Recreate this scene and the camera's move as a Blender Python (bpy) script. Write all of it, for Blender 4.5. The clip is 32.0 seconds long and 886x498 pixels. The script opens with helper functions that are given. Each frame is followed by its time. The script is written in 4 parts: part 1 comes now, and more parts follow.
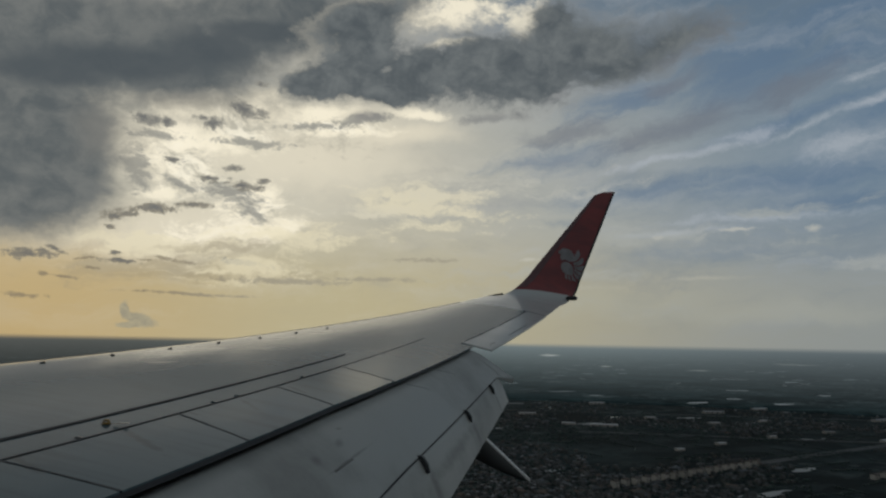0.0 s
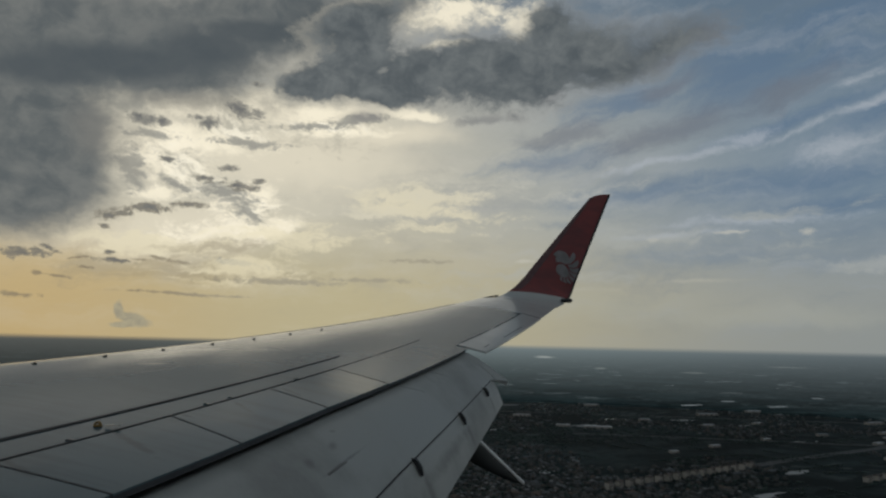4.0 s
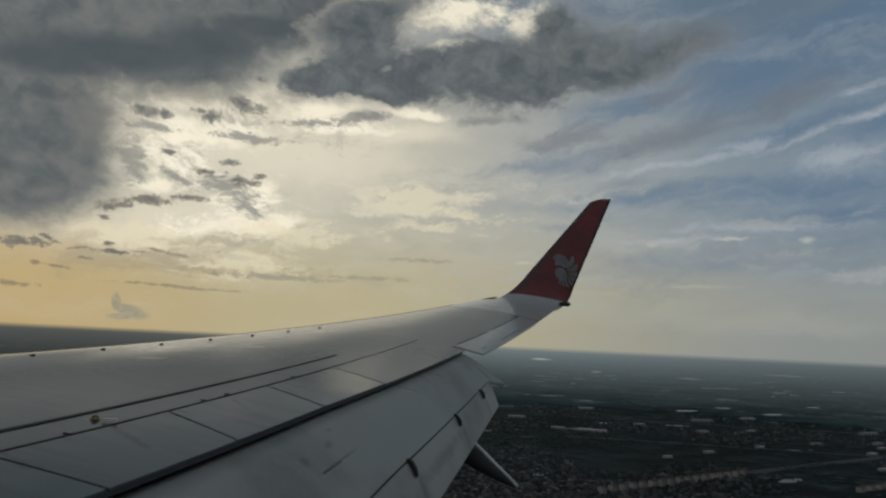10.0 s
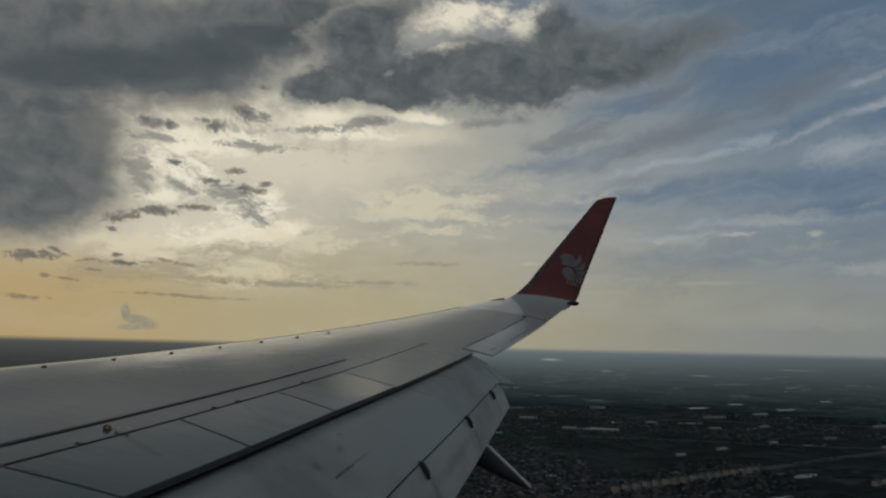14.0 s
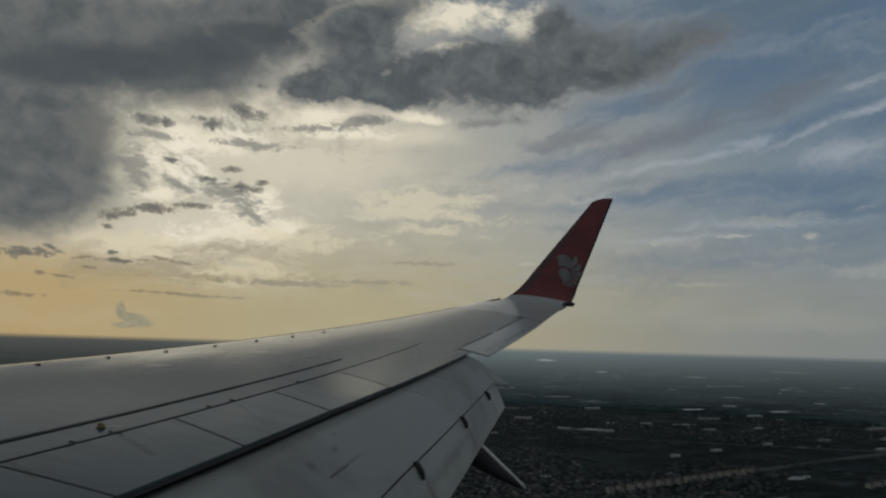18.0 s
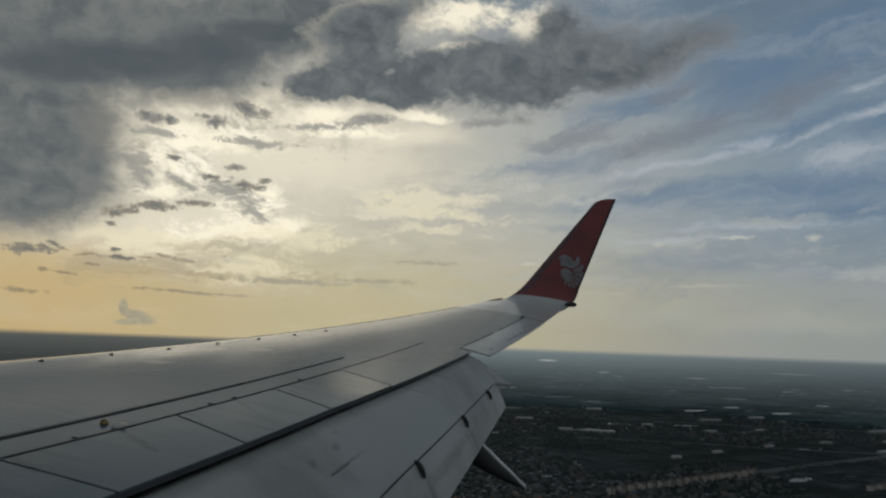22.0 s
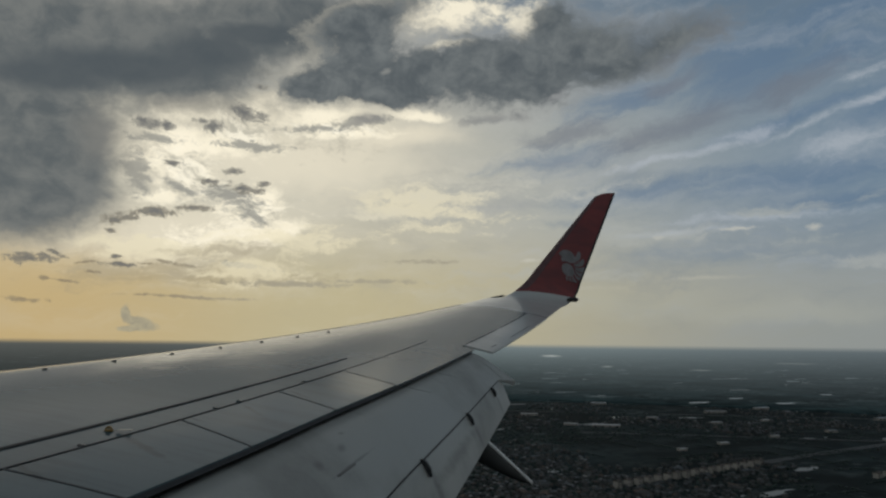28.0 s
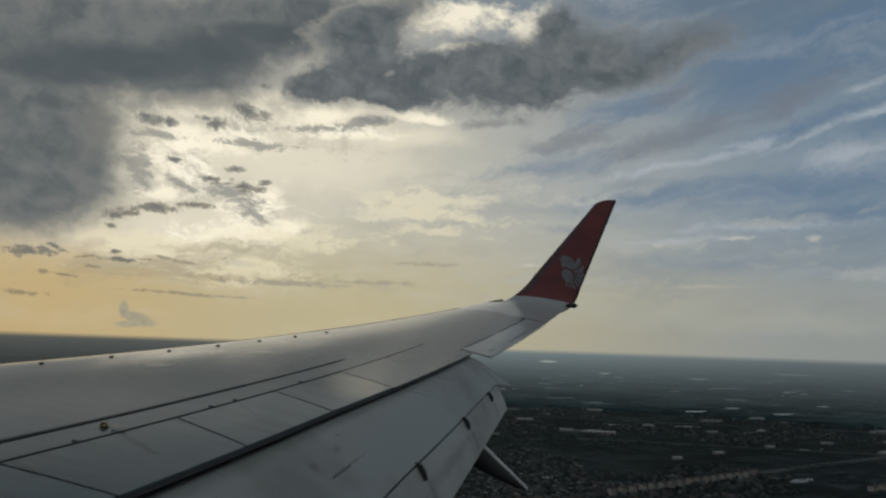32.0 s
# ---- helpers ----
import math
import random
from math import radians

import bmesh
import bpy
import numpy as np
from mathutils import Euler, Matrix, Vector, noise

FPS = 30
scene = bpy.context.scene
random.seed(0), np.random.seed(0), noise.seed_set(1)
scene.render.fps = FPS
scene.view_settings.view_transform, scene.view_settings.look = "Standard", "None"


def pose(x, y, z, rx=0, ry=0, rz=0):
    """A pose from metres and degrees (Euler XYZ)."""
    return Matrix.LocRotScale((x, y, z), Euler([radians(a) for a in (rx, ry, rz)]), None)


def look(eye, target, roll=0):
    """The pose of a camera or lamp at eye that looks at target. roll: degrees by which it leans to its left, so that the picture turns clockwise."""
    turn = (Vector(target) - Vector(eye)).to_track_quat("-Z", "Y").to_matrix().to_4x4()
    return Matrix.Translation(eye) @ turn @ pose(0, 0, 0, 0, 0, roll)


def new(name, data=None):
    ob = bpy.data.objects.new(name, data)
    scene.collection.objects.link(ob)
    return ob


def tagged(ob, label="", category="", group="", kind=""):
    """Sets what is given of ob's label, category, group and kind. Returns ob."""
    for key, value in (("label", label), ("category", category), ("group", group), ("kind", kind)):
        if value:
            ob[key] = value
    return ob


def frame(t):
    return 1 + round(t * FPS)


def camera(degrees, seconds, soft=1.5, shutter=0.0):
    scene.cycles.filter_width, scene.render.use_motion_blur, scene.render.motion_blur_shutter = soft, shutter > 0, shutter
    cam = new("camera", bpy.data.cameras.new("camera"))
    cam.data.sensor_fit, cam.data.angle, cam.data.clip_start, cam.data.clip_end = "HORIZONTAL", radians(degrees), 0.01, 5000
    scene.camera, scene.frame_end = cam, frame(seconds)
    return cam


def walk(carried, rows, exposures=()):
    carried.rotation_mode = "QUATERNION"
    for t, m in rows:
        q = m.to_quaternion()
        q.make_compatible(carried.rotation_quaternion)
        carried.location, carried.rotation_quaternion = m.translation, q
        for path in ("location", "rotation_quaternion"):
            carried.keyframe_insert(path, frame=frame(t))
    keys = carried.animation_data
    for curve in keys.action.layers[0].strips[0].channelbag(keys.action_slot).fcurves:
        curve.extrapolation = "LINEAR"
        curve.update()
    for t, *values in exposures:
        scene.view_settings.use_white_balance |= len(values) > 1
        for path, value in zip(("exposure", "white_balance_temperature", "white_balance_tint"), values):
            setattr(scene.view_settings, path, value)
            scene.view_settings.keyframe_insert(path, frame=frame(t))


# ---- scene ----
# A seat by the cabin window behind the wing of a twin-jet, low over a city at sunset.
# x runs aft, y out along the wing, z up; the eye is ALT metres above the ground.
ALT = 240.0
cam = camera(65.75, 32.0, soft=2.35)
PATH = [
    (0, 0.008, 0.004, -0.018, 97.29, -0.69, -0.16),
    (0.5, 0.023, 0.009, -0.006, 97.39, -0.80, -0.07),
    (1, 0.016, 0.006, -0.010, 97.54, -0.89, -0.19),
    (1.5, 0.016, 0.011, -0.008, 97.44, -0.87, -0.29),
    (2, 0.008, -0.013, -0.015, 97.38, -0.83, -0.37),
    (2.5, 0.017, -0.012, -0.016, 97.42, -0.99, -0.16),
    (3, 0.006, 0.010, -0.014, 97.39, -1.72, -0.30),
    (3.5, 0.010, 0.024, -0.013, 97.38, -0.85, -0.48),
    (5.5, 0.006, -0.005, 0.013, 97.49, -1.52, -1.09),
    (6, 0.002, -0.003, 0.003, 97.33, -1.39, -0.87),
    (6.5, 0.013, -0.006, -0.008, 97.32, -1.22, -0.73),
    (7, 0.001, -0.002, -0.012, 97.24, -1.28, -0.90),
    (7.5, -0.003, -0.002, -0.012, 97.31, -1.67, -1.02),
    (8, 0.003, -0.004, 0.002, 97.26, -2.07, -0.88),
    (8.5, 0.001, -0.004, -0.003, 97.34, -2.10, -0.96),
    (9, 0.002, -0.002, -0.005, 97.36, -2.16, -0.93),
    (9.5, 0.001, -0.002, 0.007, 97.40, -2.29, -0.92),
    (10, 0.002, 0.000, 0.010, 97.38, -2.36, -0.83),
    (10.5, 0.002, -0.002, -0.012, 97.66, -2.50, -0.84),
    (11, 0.007, 0.009, 0.013, 97.57, -1.86, -0.51),
    (11.5, 0.016, -0.008, -0.023, 97.93, -1.46, -0.25),
    (12, 0.005, -0.026, -0.027, 98.17, -0.73, -0.20),
    (12.5, -0.004, -0.012, -0.021, 98.24, -0.51, -0.11),
    (13, 0.007, -0.029, -0.022, 98.18, -0.44, 0.07),
    (13.5, 0.002, -0.002, -0.002, 97.92, -0.86, 0.07),
    (14, 0.004, 0.004, -0.000, 97.60, -0.98, -0.08),
    (14.5, -0.006, 0.001, 0.005, 97.44, -1.22, -0.26),
    (16.5, 0.008, 0.022, 0.028, 97.45, -1.68, -0.52),
    (17, 0.019, 0.027, 0.032, 97.47, -1.33, -0.39),
    (17.5, 0.009, 0.005, 0.007, 97.60, -1.35, -0.48),
    (18, 0.004, 0.007, 0.003, 97.60, -1.33, -0.44),
    (18.5, 0.001, 0.011, -0.000, 97.68, -1.71, -0.54),
    (19, 0.011, 0.002, 0.001, 97.67, -1.56, -0.41),
    (19.5, -0.006, 0.005, -0.003, 97.68, -1.42, -0.44),
    (20, 0.005, -0.003, 0.001, 97.59, -1.38, -0.21),
    (20.5, 0.007, 0.006, -0.006, 97.51, -1.57, -0.30),
    (21, 0.011, -0.011, 0.001, 97.50, -1.62, -0.19),
    (21.5, 0.005, -0.004, -0.009, 97.55, -1.57, -0.25),
    (22, 0.006, -0.010, 0.003, 97.54, -1.75, -0.29),
    (22.5, -0.009, -0.002, -0.011, 97.70, -1.86, -0.40),
    (23, 0.002, -0.003, -0.001, 97.76, -2.01, -0.26),
    (23.5, 0.003, -0.003, -0.012, 97.88, -2.08, -0.31),
    (24, -0.000, -0.010, -0.001, 97.77, -2.01, -0.24),
    (24.5, 0.003, -0.005, -0.008, 97.81, -1.14, -0.12),
    (25, 0.004, -0.000, -0.015, 97.82, -1.47, -0.14),
    (25.5, -0.004, -0.009, -0.011, 97.83, -0.97, -0.23),
    (27.5, -0.005, 0.001, 0.003, 97.62, -1.60, -0.48),
    (28, 0.005, -0.002, 0.001, 97.41, -0.28, -0.06),
    (28.5, -0.004, 0.009, 0.006, 97.35, -1.37, -0.34),
    (29, 0.000, 0.009, 0.003, 97.46, -1.29, -0.40),
    (29.5, 0.002, 0.014, 0.010, 97.55, -1.42, -0.35),
    (30, 0.006, 0.012, 0.007, 97.80, -1.46, -0.36),
    (30.5, 0.007, 0.009, 0.013, 97.82, -1.49, -0.20),
    (31, -0.002, 0.014, 0.014, 97.70, -1.61, -0.17),
    (31.5, 0.003, 0.008, 0.015, 97.63, -1.58, -0.16),
    (32, -0.001, 0.011, 0.005, 97.65, -1.62, -0.25),
]
EXPOSURES = [(0.0, -0.04), (11.0, -0.05), (12.0, -0.14), (13.0, -0.27), (14.0, -0.25), (14.5, -0.22), (16.5, -0.19), (17.0, -0.23), (18.0, -0.25), (19.0, -0.13), (20.0, 0.0), (23.0, 0.06), (28.0, 0.03), (32.0, 0.02)]
# the aircraft flies slightly banked; the eye moves inside it
FLIGHT = pose(0, 0, ALT, 0.43) @ pose(0, 0, 0, 0, -0.37)
walk(cam, [(t, FLIGHT @ pose(x, y, z, rx, ry, rz)) for t, x, y, z, rx, ry, rz in PATH], EXPOSURES)

# ---- world and sun ----
SUN_AZ, SUN_EL = -20.0, 17.0


def lin(r, g, b):
    """Linear colour from the usual 0 to 255 values."""
    return tuple(((c / 255 + 0.055) / 1.055) ** 2.4 if c > 10 else c / 255 / 12.92 for c in (r, g, b)) + (1.0,)


class Tree:
    """Short hand for building node trees."""

    def __init__(self, tree):
        self.t = tree
        tree.nodes.clear()

    def put(self, socket, value):
        if isinstance(value, bpy.types.NodeSocket):
            self.t.links.new(value, socket)
        else:
            socket.default_value = value

    def node(self, kind, **props):
        n = self.t.nodes.new(kind)
        for k, v in props.items():
            setattr(n, k, v)
        return n

    def math(self, op, a, b=0.0, c=0.0):
        n = self.node("ShaderNodeMath", operation=op)
        for s, v in zip(n.inputs, (a, b, c)):
            self.put(s, v)
        return n.outputs[0]

    def vmath(self, op, a, b=None):
        n = self.node("ShaderNodeVectorMath", operation=op)
        self.put(n.inputs[0], a)
        if b is not None:
            self.put(n.inputs[1], b)
        return n.outputs["Value"] if op == "LENGTH" else n.outputs[0]

    def scaled(self, v, s):
        n = self.node("ShaderNodeVectorMath", operation="SCALE")
        self.put(n.inputs[0], v)
        self.put(n.inputs[3], s)
        return n.outputs[0]

    def step(self, v, a, b, to0=0.0, to1=1.0):
        n = self.node("ShaderNodeMapRange", interpolation_type="SMOOTHSTEP")
        for s, x in zip(n.inputs, (v, a, b, to0, to1)):
            self.put(s, x)
        return n.outputs[0]

    def mix(self, f, a, b, blend="MIX"):
        n = self.node("ShaderNodeMix", data_type="RGBA", blend_type=blend)
        self.put(n.inputs[0], f)
        self.put(n.inputs[6], a)
        self.put(n.inputs[7], b)
        return n.outputs[2]

    def noise(self, v, scale, detail=4.0, rough=0.55, color=False, distort=0.0):
        n = self.node("ShaderNodeTexNoise")
        self.put(n.inputs["Vector"], v)
        n.inputs["Scale"].default_value, n.inputs["Detail"].default_value = scale, detail
        n.inputs["Roughness"].default_value, n.inputs["Distortion"].default_value = rough, distort
        return n.outputs["Color" if color else "Fac"]

    def mapping(self, v, loc=(0, 0, 0), rot=0.0, scale=(1, 1, 1), kind="TEXTURE"):
        n = self.node("ShaderNodeMapping", vector_type=kind)
        self.put(n.inputs[0], v)
        n.inputs[1].default_value, n.inputs[2].default_value, n.inputs[3].default_value = loc, (0, 0, radians(rot)), scale
        return n.outputs[0]


world = bpy.data.worlds.new("world")
scene.world = world
world.use_nodes = True
W = Tree(world.node_tree)
direction = W.node("ShaderNodeTexCoord").outputs["Generated"]
xyz = W.node("ShaderNodeSeparateXYZ")
W.put(xyz.inputs[0], direction)
az = W.math("MULTIPLY", W.math("ARCTAN2", xyz.outputs[0], xyz.outputs[1]), 57.2958)
el = W.math("MULTIPLY", W.math("ARCSINE", xyz.outputs[2]), 57.2958)
comb = W.node("ShaderNodeCombineXYZ")
W.put(comb.inputs[0], az)
W.put(comb.inputs[1], el)
P = comb.outputs[0]
warp = W.scaled(W.vmath("SUBTRACT", W.noise(P, 0.16, 6.0, 0.6, True), (0.5, 0.5, 0.5)), 4.0)
PW = W.vmath("ADD", P, warp)
flat = W.mapping(PW, (0, 0, 0), 3.0, (1.7, 1.0, 1.0))
fine = W.math("SUBTRACT", W.noise(flat, 0.34, 9.0, 0.57), 0.5)
lumps = W.math("SUBTRACT", W.noise(W.mapping(PW, (11, 5, 2), 0.0, (1.4, 1.0, 1.0)), 0.75, 7.0, 0.55), 0.5)
coarse = W.math("SUBTRACT", W.noise(W.mapping(P, (40, 7, 0), 4.0, (2.0, 1.0, 1.0)), 0.2, 8.0, 0.58, distort=0.5), 0.5)
streak = W.math("SUBTRACT", W.noise(W.mapping(PW, (3, 0, 0), 5.0, (6.0, 1.0, 1.0)), 0.42, 9.0, 0.62), 0.5)


def parts_of(v):
    n = W.node("ShaderNodeSeparateXYZ")
    W.put(n.inputs[0], v)
    return n.outputs[0], n.outputs[1]


FAR_AT, NEAR_AT, TIGHT_AT = parts_of(PW), parts_of(W.vmath("ADD", P, W.scaled(warp, 0.4))), parts_of(W.vmath("ADD", P, W.scaled(warp, 0.15)))


def field(blobs, grain=0.9, where=None, join=0.45, by=None):
    """Cloud cover: the union of ragged ellipses (azimuth, elevation, half width, half height, turn, weight), in degrees."""
    total = None
    u, v = where or FAR_AT
    for a, e, ra, re, *more in blobs:
        turn, weight = (more + [0.0, 1.0][len(more):])[:2]
        c, s = math.cos(radians(turn)), math.sin(radians(turn))
        p = W.math("MULTIPLY_ADD", u, c / ra, W.math("MULTIPLY_ADD", v, s / ra, -(a * c + e * s) / ra))
        q = W.math("MULTIPLY_ADD", u, -s / re, W.math("MULTIPLY_ADD", v, c / re, (a * s - e * c) / re))
        d = W.math("SUBTRACT", weight, W.math("SQRT", W.math("MULTIPLY_ADD", p, p, W.math("MULTIPLY", q, q))))
        total = d if total is None else W.math("SMOOTH_MAX", total, d, join)
    return W.math("MULTIPLY_ADD", by or fine, grain, total)


def over(under, cover, a, b, amount, colour):
    return W.mix(W.math("MULTIPLY", W.step(cover, a, b), amount), under, colour)


# the even sky: warm and low under the sun, greyer and bluer away from it and up
side = W.step(az, -16.0, 24.0)
low_side = W.step(az, -9.0, 34.0)
warm = W.step(az, -32.0, -9.0)
low = W.mix(low_side, W.mix(warm, lin(194, 171, 124), lin(188, 177, 141)), lin(148, 152, 147))
mid = W.mix(low_side, lin(192, 188, 170), lin(118, 135, 147))
high = W.mix(side, lin(146, 149, 148), lin(98, 116, 130))
sky = W.mix(W.step(el, 3.0, 12.0), low, mid)
sky = W.mix(W.step(el, 14.0, 27.0), sky, high)
air = W.node("ShaderNodeTexSky", sky_type="NISHITA", sun_disc=False)
air.sun_elevation, air.sun_rotation, air.dust_density = radians(SUN_EL), radians(SUN_AZ), 1.0
clear = W.mix(1.0, air.outputs[0], (0.05, 0.05, 0.05, 1.0), "MULTIPLY")
clear = W.mix(0.88, clear, lin(88, 113, 137))
near = NEAR_AT
shreds = W.math("SUBTRACT", W.noise(W.mapping(PW, (7, 1, 4), 2.0, (5.5, 1.0, 1.0)), 1.1, 8.0, 0.62), 0.5)
cirrus = W.math("SUBTRACT", W.noise(W.mapping(PW, (5, 3, 7), 15.0, (5.5, 1.0, 1.0)), 1.0, 9.0, 0.66), 0.5)
ragged = W.math("SUBTRACT", W.noise(W.mapping(PW, (2, 9, 1), 0.0, (1.9, 1.0, 1.0)), 1.0, 9.0, 0.62), 0.5)
shard = W.math("SUBTRACT", W.noise(W.mapping(PW, (6, 2, 9), -4.0, (2.2, 1.0, 1.0)), 2.3, 9.0, 0.66), 0.5)
billow = W.math("SUBTRACT", W.noise(W.mapping(P, (4, 8, 5), 0.0, (1.25, 1.0, 1.0)), 0.55, 6.0, 0.6, distort=0.3), 0.5)
OPEN = [(25.06, 21.18, 4.91, 2.86, 8), (31.29, 21.18, 3.66, 1.39, 10), (27.72, 16.85, 5.8, 0.49, 14), (26.42, 12.7, 10.55, 1.18, 2), (16.34, 12.27, 6.24, 0.99, 4), (30.5, 10.68, 4.69, 0.74), (15.46, 19.66, 4.58, 1.14, 12), (9.42, 15.11, 5.21, 1.1, 4), (33.59, 16.85, 3.09, 0.93, 16), (31.77, 23.71, 7.3, 1.5, 8)]
sky = over(sky, field(OPEN, 2.4, near, 0.6, cirrus), -0.6, 1.0, 0.66, clear)
# thin sheets drawn out along the wind
sky = over(sky, streak, -0.06, 0.22, 0.45, W.mix(side, lin(214, 206, 182), lin(152, 160, 166)))
sky = over(sky, W.math("MULTIPLY", streak, -1.0), 0.04, 0.26, 0.3, W.mix(side, lin(160, 154, 136), lin(96, 114, 134)))
sky = over(sky, coarse, -0.02, 0.28, 0.4, W.mix(side, lin(166, 162, 148), lin(106, 122, 136)))
CIRRUS = [(22.43, 15.23, 3.97, 0.39, 13), (28.47, 16.28, 4.19, 0.33, 15), (32.92, 17.49, 2.8, 0.35, 18), (31.02, 14.7, 2.89, 0.96, 10), (32.29, 19.19, 2.14, 0.39, 14), (24.52, 15.98, 2.84, 0.51, 10), (17.24, 14.49, 4, 0.36, 8), (25.17, 9.86, 7.91, 0.39, 1), (18.95, 8.84, 5.16, 0.31, 2)]
sky = over(sky, W.math("MULTIPLY_ADD", shard, 1.2, field(CIRRUS, 3.0, near, 0.3, cirrus)), -0.3, 1.25, 0.6, lin(174, 180, 184))
VEIL = [(20.34, 17.32, 5.19, 1.65, 12), (27.8, 19.13, 5.05, 1.22, 13), (16.36, 16.22, 4.05, 1.07, 10), (10.81, 17.37, 5.19, 1, 4), (18.62, 20.55, 3.11, 0.77, 10)]
sky = over(sky, field(VEIL, 1.6, None, 0.4, cirrus), -0.2, 0.9, 0.6, lin(112, 117, 124))
sky = over(sky, field([(17.4, 8.5, 0.7, 0.35)], 2.4, near, 0.3, shard), 0.1, 0.8, 0.6, lin(186, 184, 172))
# the hidden sun's glow through the gap
GLOW = [(-22.3, 14.2, 6.2, 3.43, -8), (-13.56, 15, 11.89, 3.6, -2), (-10.99, 18.41, 9.41, 1.79, 2), (-20.59, 8.9, 10.01, 2.64, 8), (-4.2, 17.32, 5.82, 1.56, 3)]
sky = over(sky, field(GLOW, 0.7), -0.45, 0.8, 0.86, lin(227, 218, 193))
CORE = [(-23.34, 14.18, 2.44, 1.19, -14), (-21.34, 17.58, 3.38, 0.76, 6), (-15.27, 19.5, 2.05, 1.13, 20), (-10.99, 18.41, 3.76, 0.89, 4), (-8.53, 17.08, 4.05, 0.36, 4), (-2.08, 19.03, 2.69, 0.5, -4), (-19.87, 15.62, 4.71, 1.04), (-22.65, 11.1, 2.45, 0.52, 8), (-14.68, 11.48, 1.35, 1.36, -30), (-14.02, 8.56, 2.69, 0.91, 20), (0.31, 26.61, 4.75, 1.27, 6), (7.04, 26.23, 1.97, 1.44, 20), (0.41, 24.25, 1.99, 0.35, 6)]
core = field(CORE, 2.6, near, 0.35, ragged)
sky = over(sky, core, -0.4, 0.7, 0.88, lin(252, 242, 214))
sky = over(sky, field([(-22, 14.2, 4.2, 3.4, -20), (-16, 10.4, 4.0, 2.6, 10), (-18.5, 8.4, 6, 1.4, 5)], 2.8, near, 0.4, W.math("MULTIPLY_ADD", ragged, 0.8, W.math("MULTIPLY", shard, 0.7))), 0.1, 0.95, 0.85, lin(253, 243, 216))
sky = over(sky, field([(-22, 13.5, 5.0, 3.6, -15), (-15, 10.6, 5.0, 2.4, 0), (-10, 16, 8, 2.0)], -3.0, None, 0.4, ragged), 0.5, 1.3, 0.6, lin(176, 171, 154))
fleck = W.math("SUBTRACT", W.noise(W.mapping(PW, (1, 6, 8), -14.0, (2.6, 1.0, 1.0)), 1.5, 10.0, 0.7), 0.5)
GAP = [(-21, 13.4, 5.6, 3.6, -18), (-15.5, 10.2, 5.0, 2.6, 8), (-9, 17.6, 8, 1.4, 2), (-17, 17.0, 6, 1.6)]
sky = over(sky, field(GAP, 4.0, None, 0.4, fleck), 0.45, 1.3, 0.7, lin(254, 246, 222))
sky = over(sky, field(GAP, -4.0, None, 0.4, fleck), 0.6, 1.3, 0.5, lin(168, 165, 150))
DIMS = [(-10.93, 17.42, 3.29, 0.31, 4), (-17.57, 11.52, 2.88, 0.89, -12), (-15.92, 10.14, 1.94, 0.59, -38), (-21.47, 11.9, 1.83, 0.35, -26), (-24.64, 12.8, 1.03, 1.69, 10), (-7.15, 18.18, 2.88, 0.41, 10), (-23.99, 15.46, 2.42, 0.34), (-15.89, 15.66, 3.14, 0.4), (-16.5, 6, 2.61, 0.23, -8)]
dims = field([(a, e, 1.25 * ra, 1.3 * re, *m) for a, e, ra, re, *m in DIMS], 3.0, TIGHT_AT, 0.3, shard)
sky = over(sky, dims, 0.05, 0.75, 0.85, lin(146, 145, 136))
wisps = field([(-22, 7.4, 12, 1.8), (-12, 8.2, 9, 1.6, 6), (-2, 11, 10, 3.0), (-16, 5.4, 10, 1.4)], 3.0, None, 0.4, shreds)
sky = over(sky, wisps, 0.25, 0.95, 0.6, lin(234, 223, 188))
sky = over(sky, field([(-24, 5.2, 11, 1.8), (-14, 5.0, 9, 0.9), (-20, 7.2, 8, 1.2)], -2.8, None, 0.4, shreds), 0.3, 1.0, 0.5, lin(156, 145, 120))
# the heavy clouds: a soft grey shelf, then the darker bodies
MASS = [(-32.07, 11.86, 6.54, 5.06), (-29.74, 13.68, 4.07, 5.04), (-32.51, 9.49, 4.4, 2.37, -4), (-29.95, 10.36, 3.94, 1.79, 12), (-28.69, 21.59, 18.21, 4.85, 2), (-22.84, 20.06, 7.5, 1.73), (-31.85, 16.31, 6.66, 3.43), (-14.37, 25.74, 11.22, 2.47, 6), (-21.67, 21.19, 6.37, 2.31, 10), (-12.83, 24.25, 6.13, 1.86, 14)]
mass = W.math("MULTIPLY_ADD", lumps, 0.45, field(MASS, 0.7, near, 0.5, billow))
sky = over(sky, mass, -0.34, 0.12, 0.5, lin(160, 156, 142))
sky = over(sky, mass, -0.1, 0.5, 0.95, W.mix(W.step(billow, -0.2, 0.2), lin(84, 91, 93), lin(112, 115, 112)))
sky = over(sky, field([(-21.5, 18.2, 5.5, 0.9, 4), (-27.5, 15.0, 2.6, 3.0)], 1.4, near, 0.4, fine), -0.1, 0.9, 0.5, lin(130, 128, 120))
BAND = [(-25.79, 20.51, 8.16, 1.53, 6), (-20.02, 22.3, 4.79, 1.82, 14), (-31.05, 18.99, 4.67, 1.24, 4), (-7.66, 26.57, 6.38, 1.26, 14), (-15.19, 24.21, 6.93, 1, 6), (-4.73, 27.38, 2.98, 0.83, 10)]
band = W.math("MULTIPLY_ADD", lumps, 0.5, field(BAND, 1.0, near, 0.4, billow))
sky = over(sky, band, -0.25, 0.6, 0.85, lin(79, 86, 89))
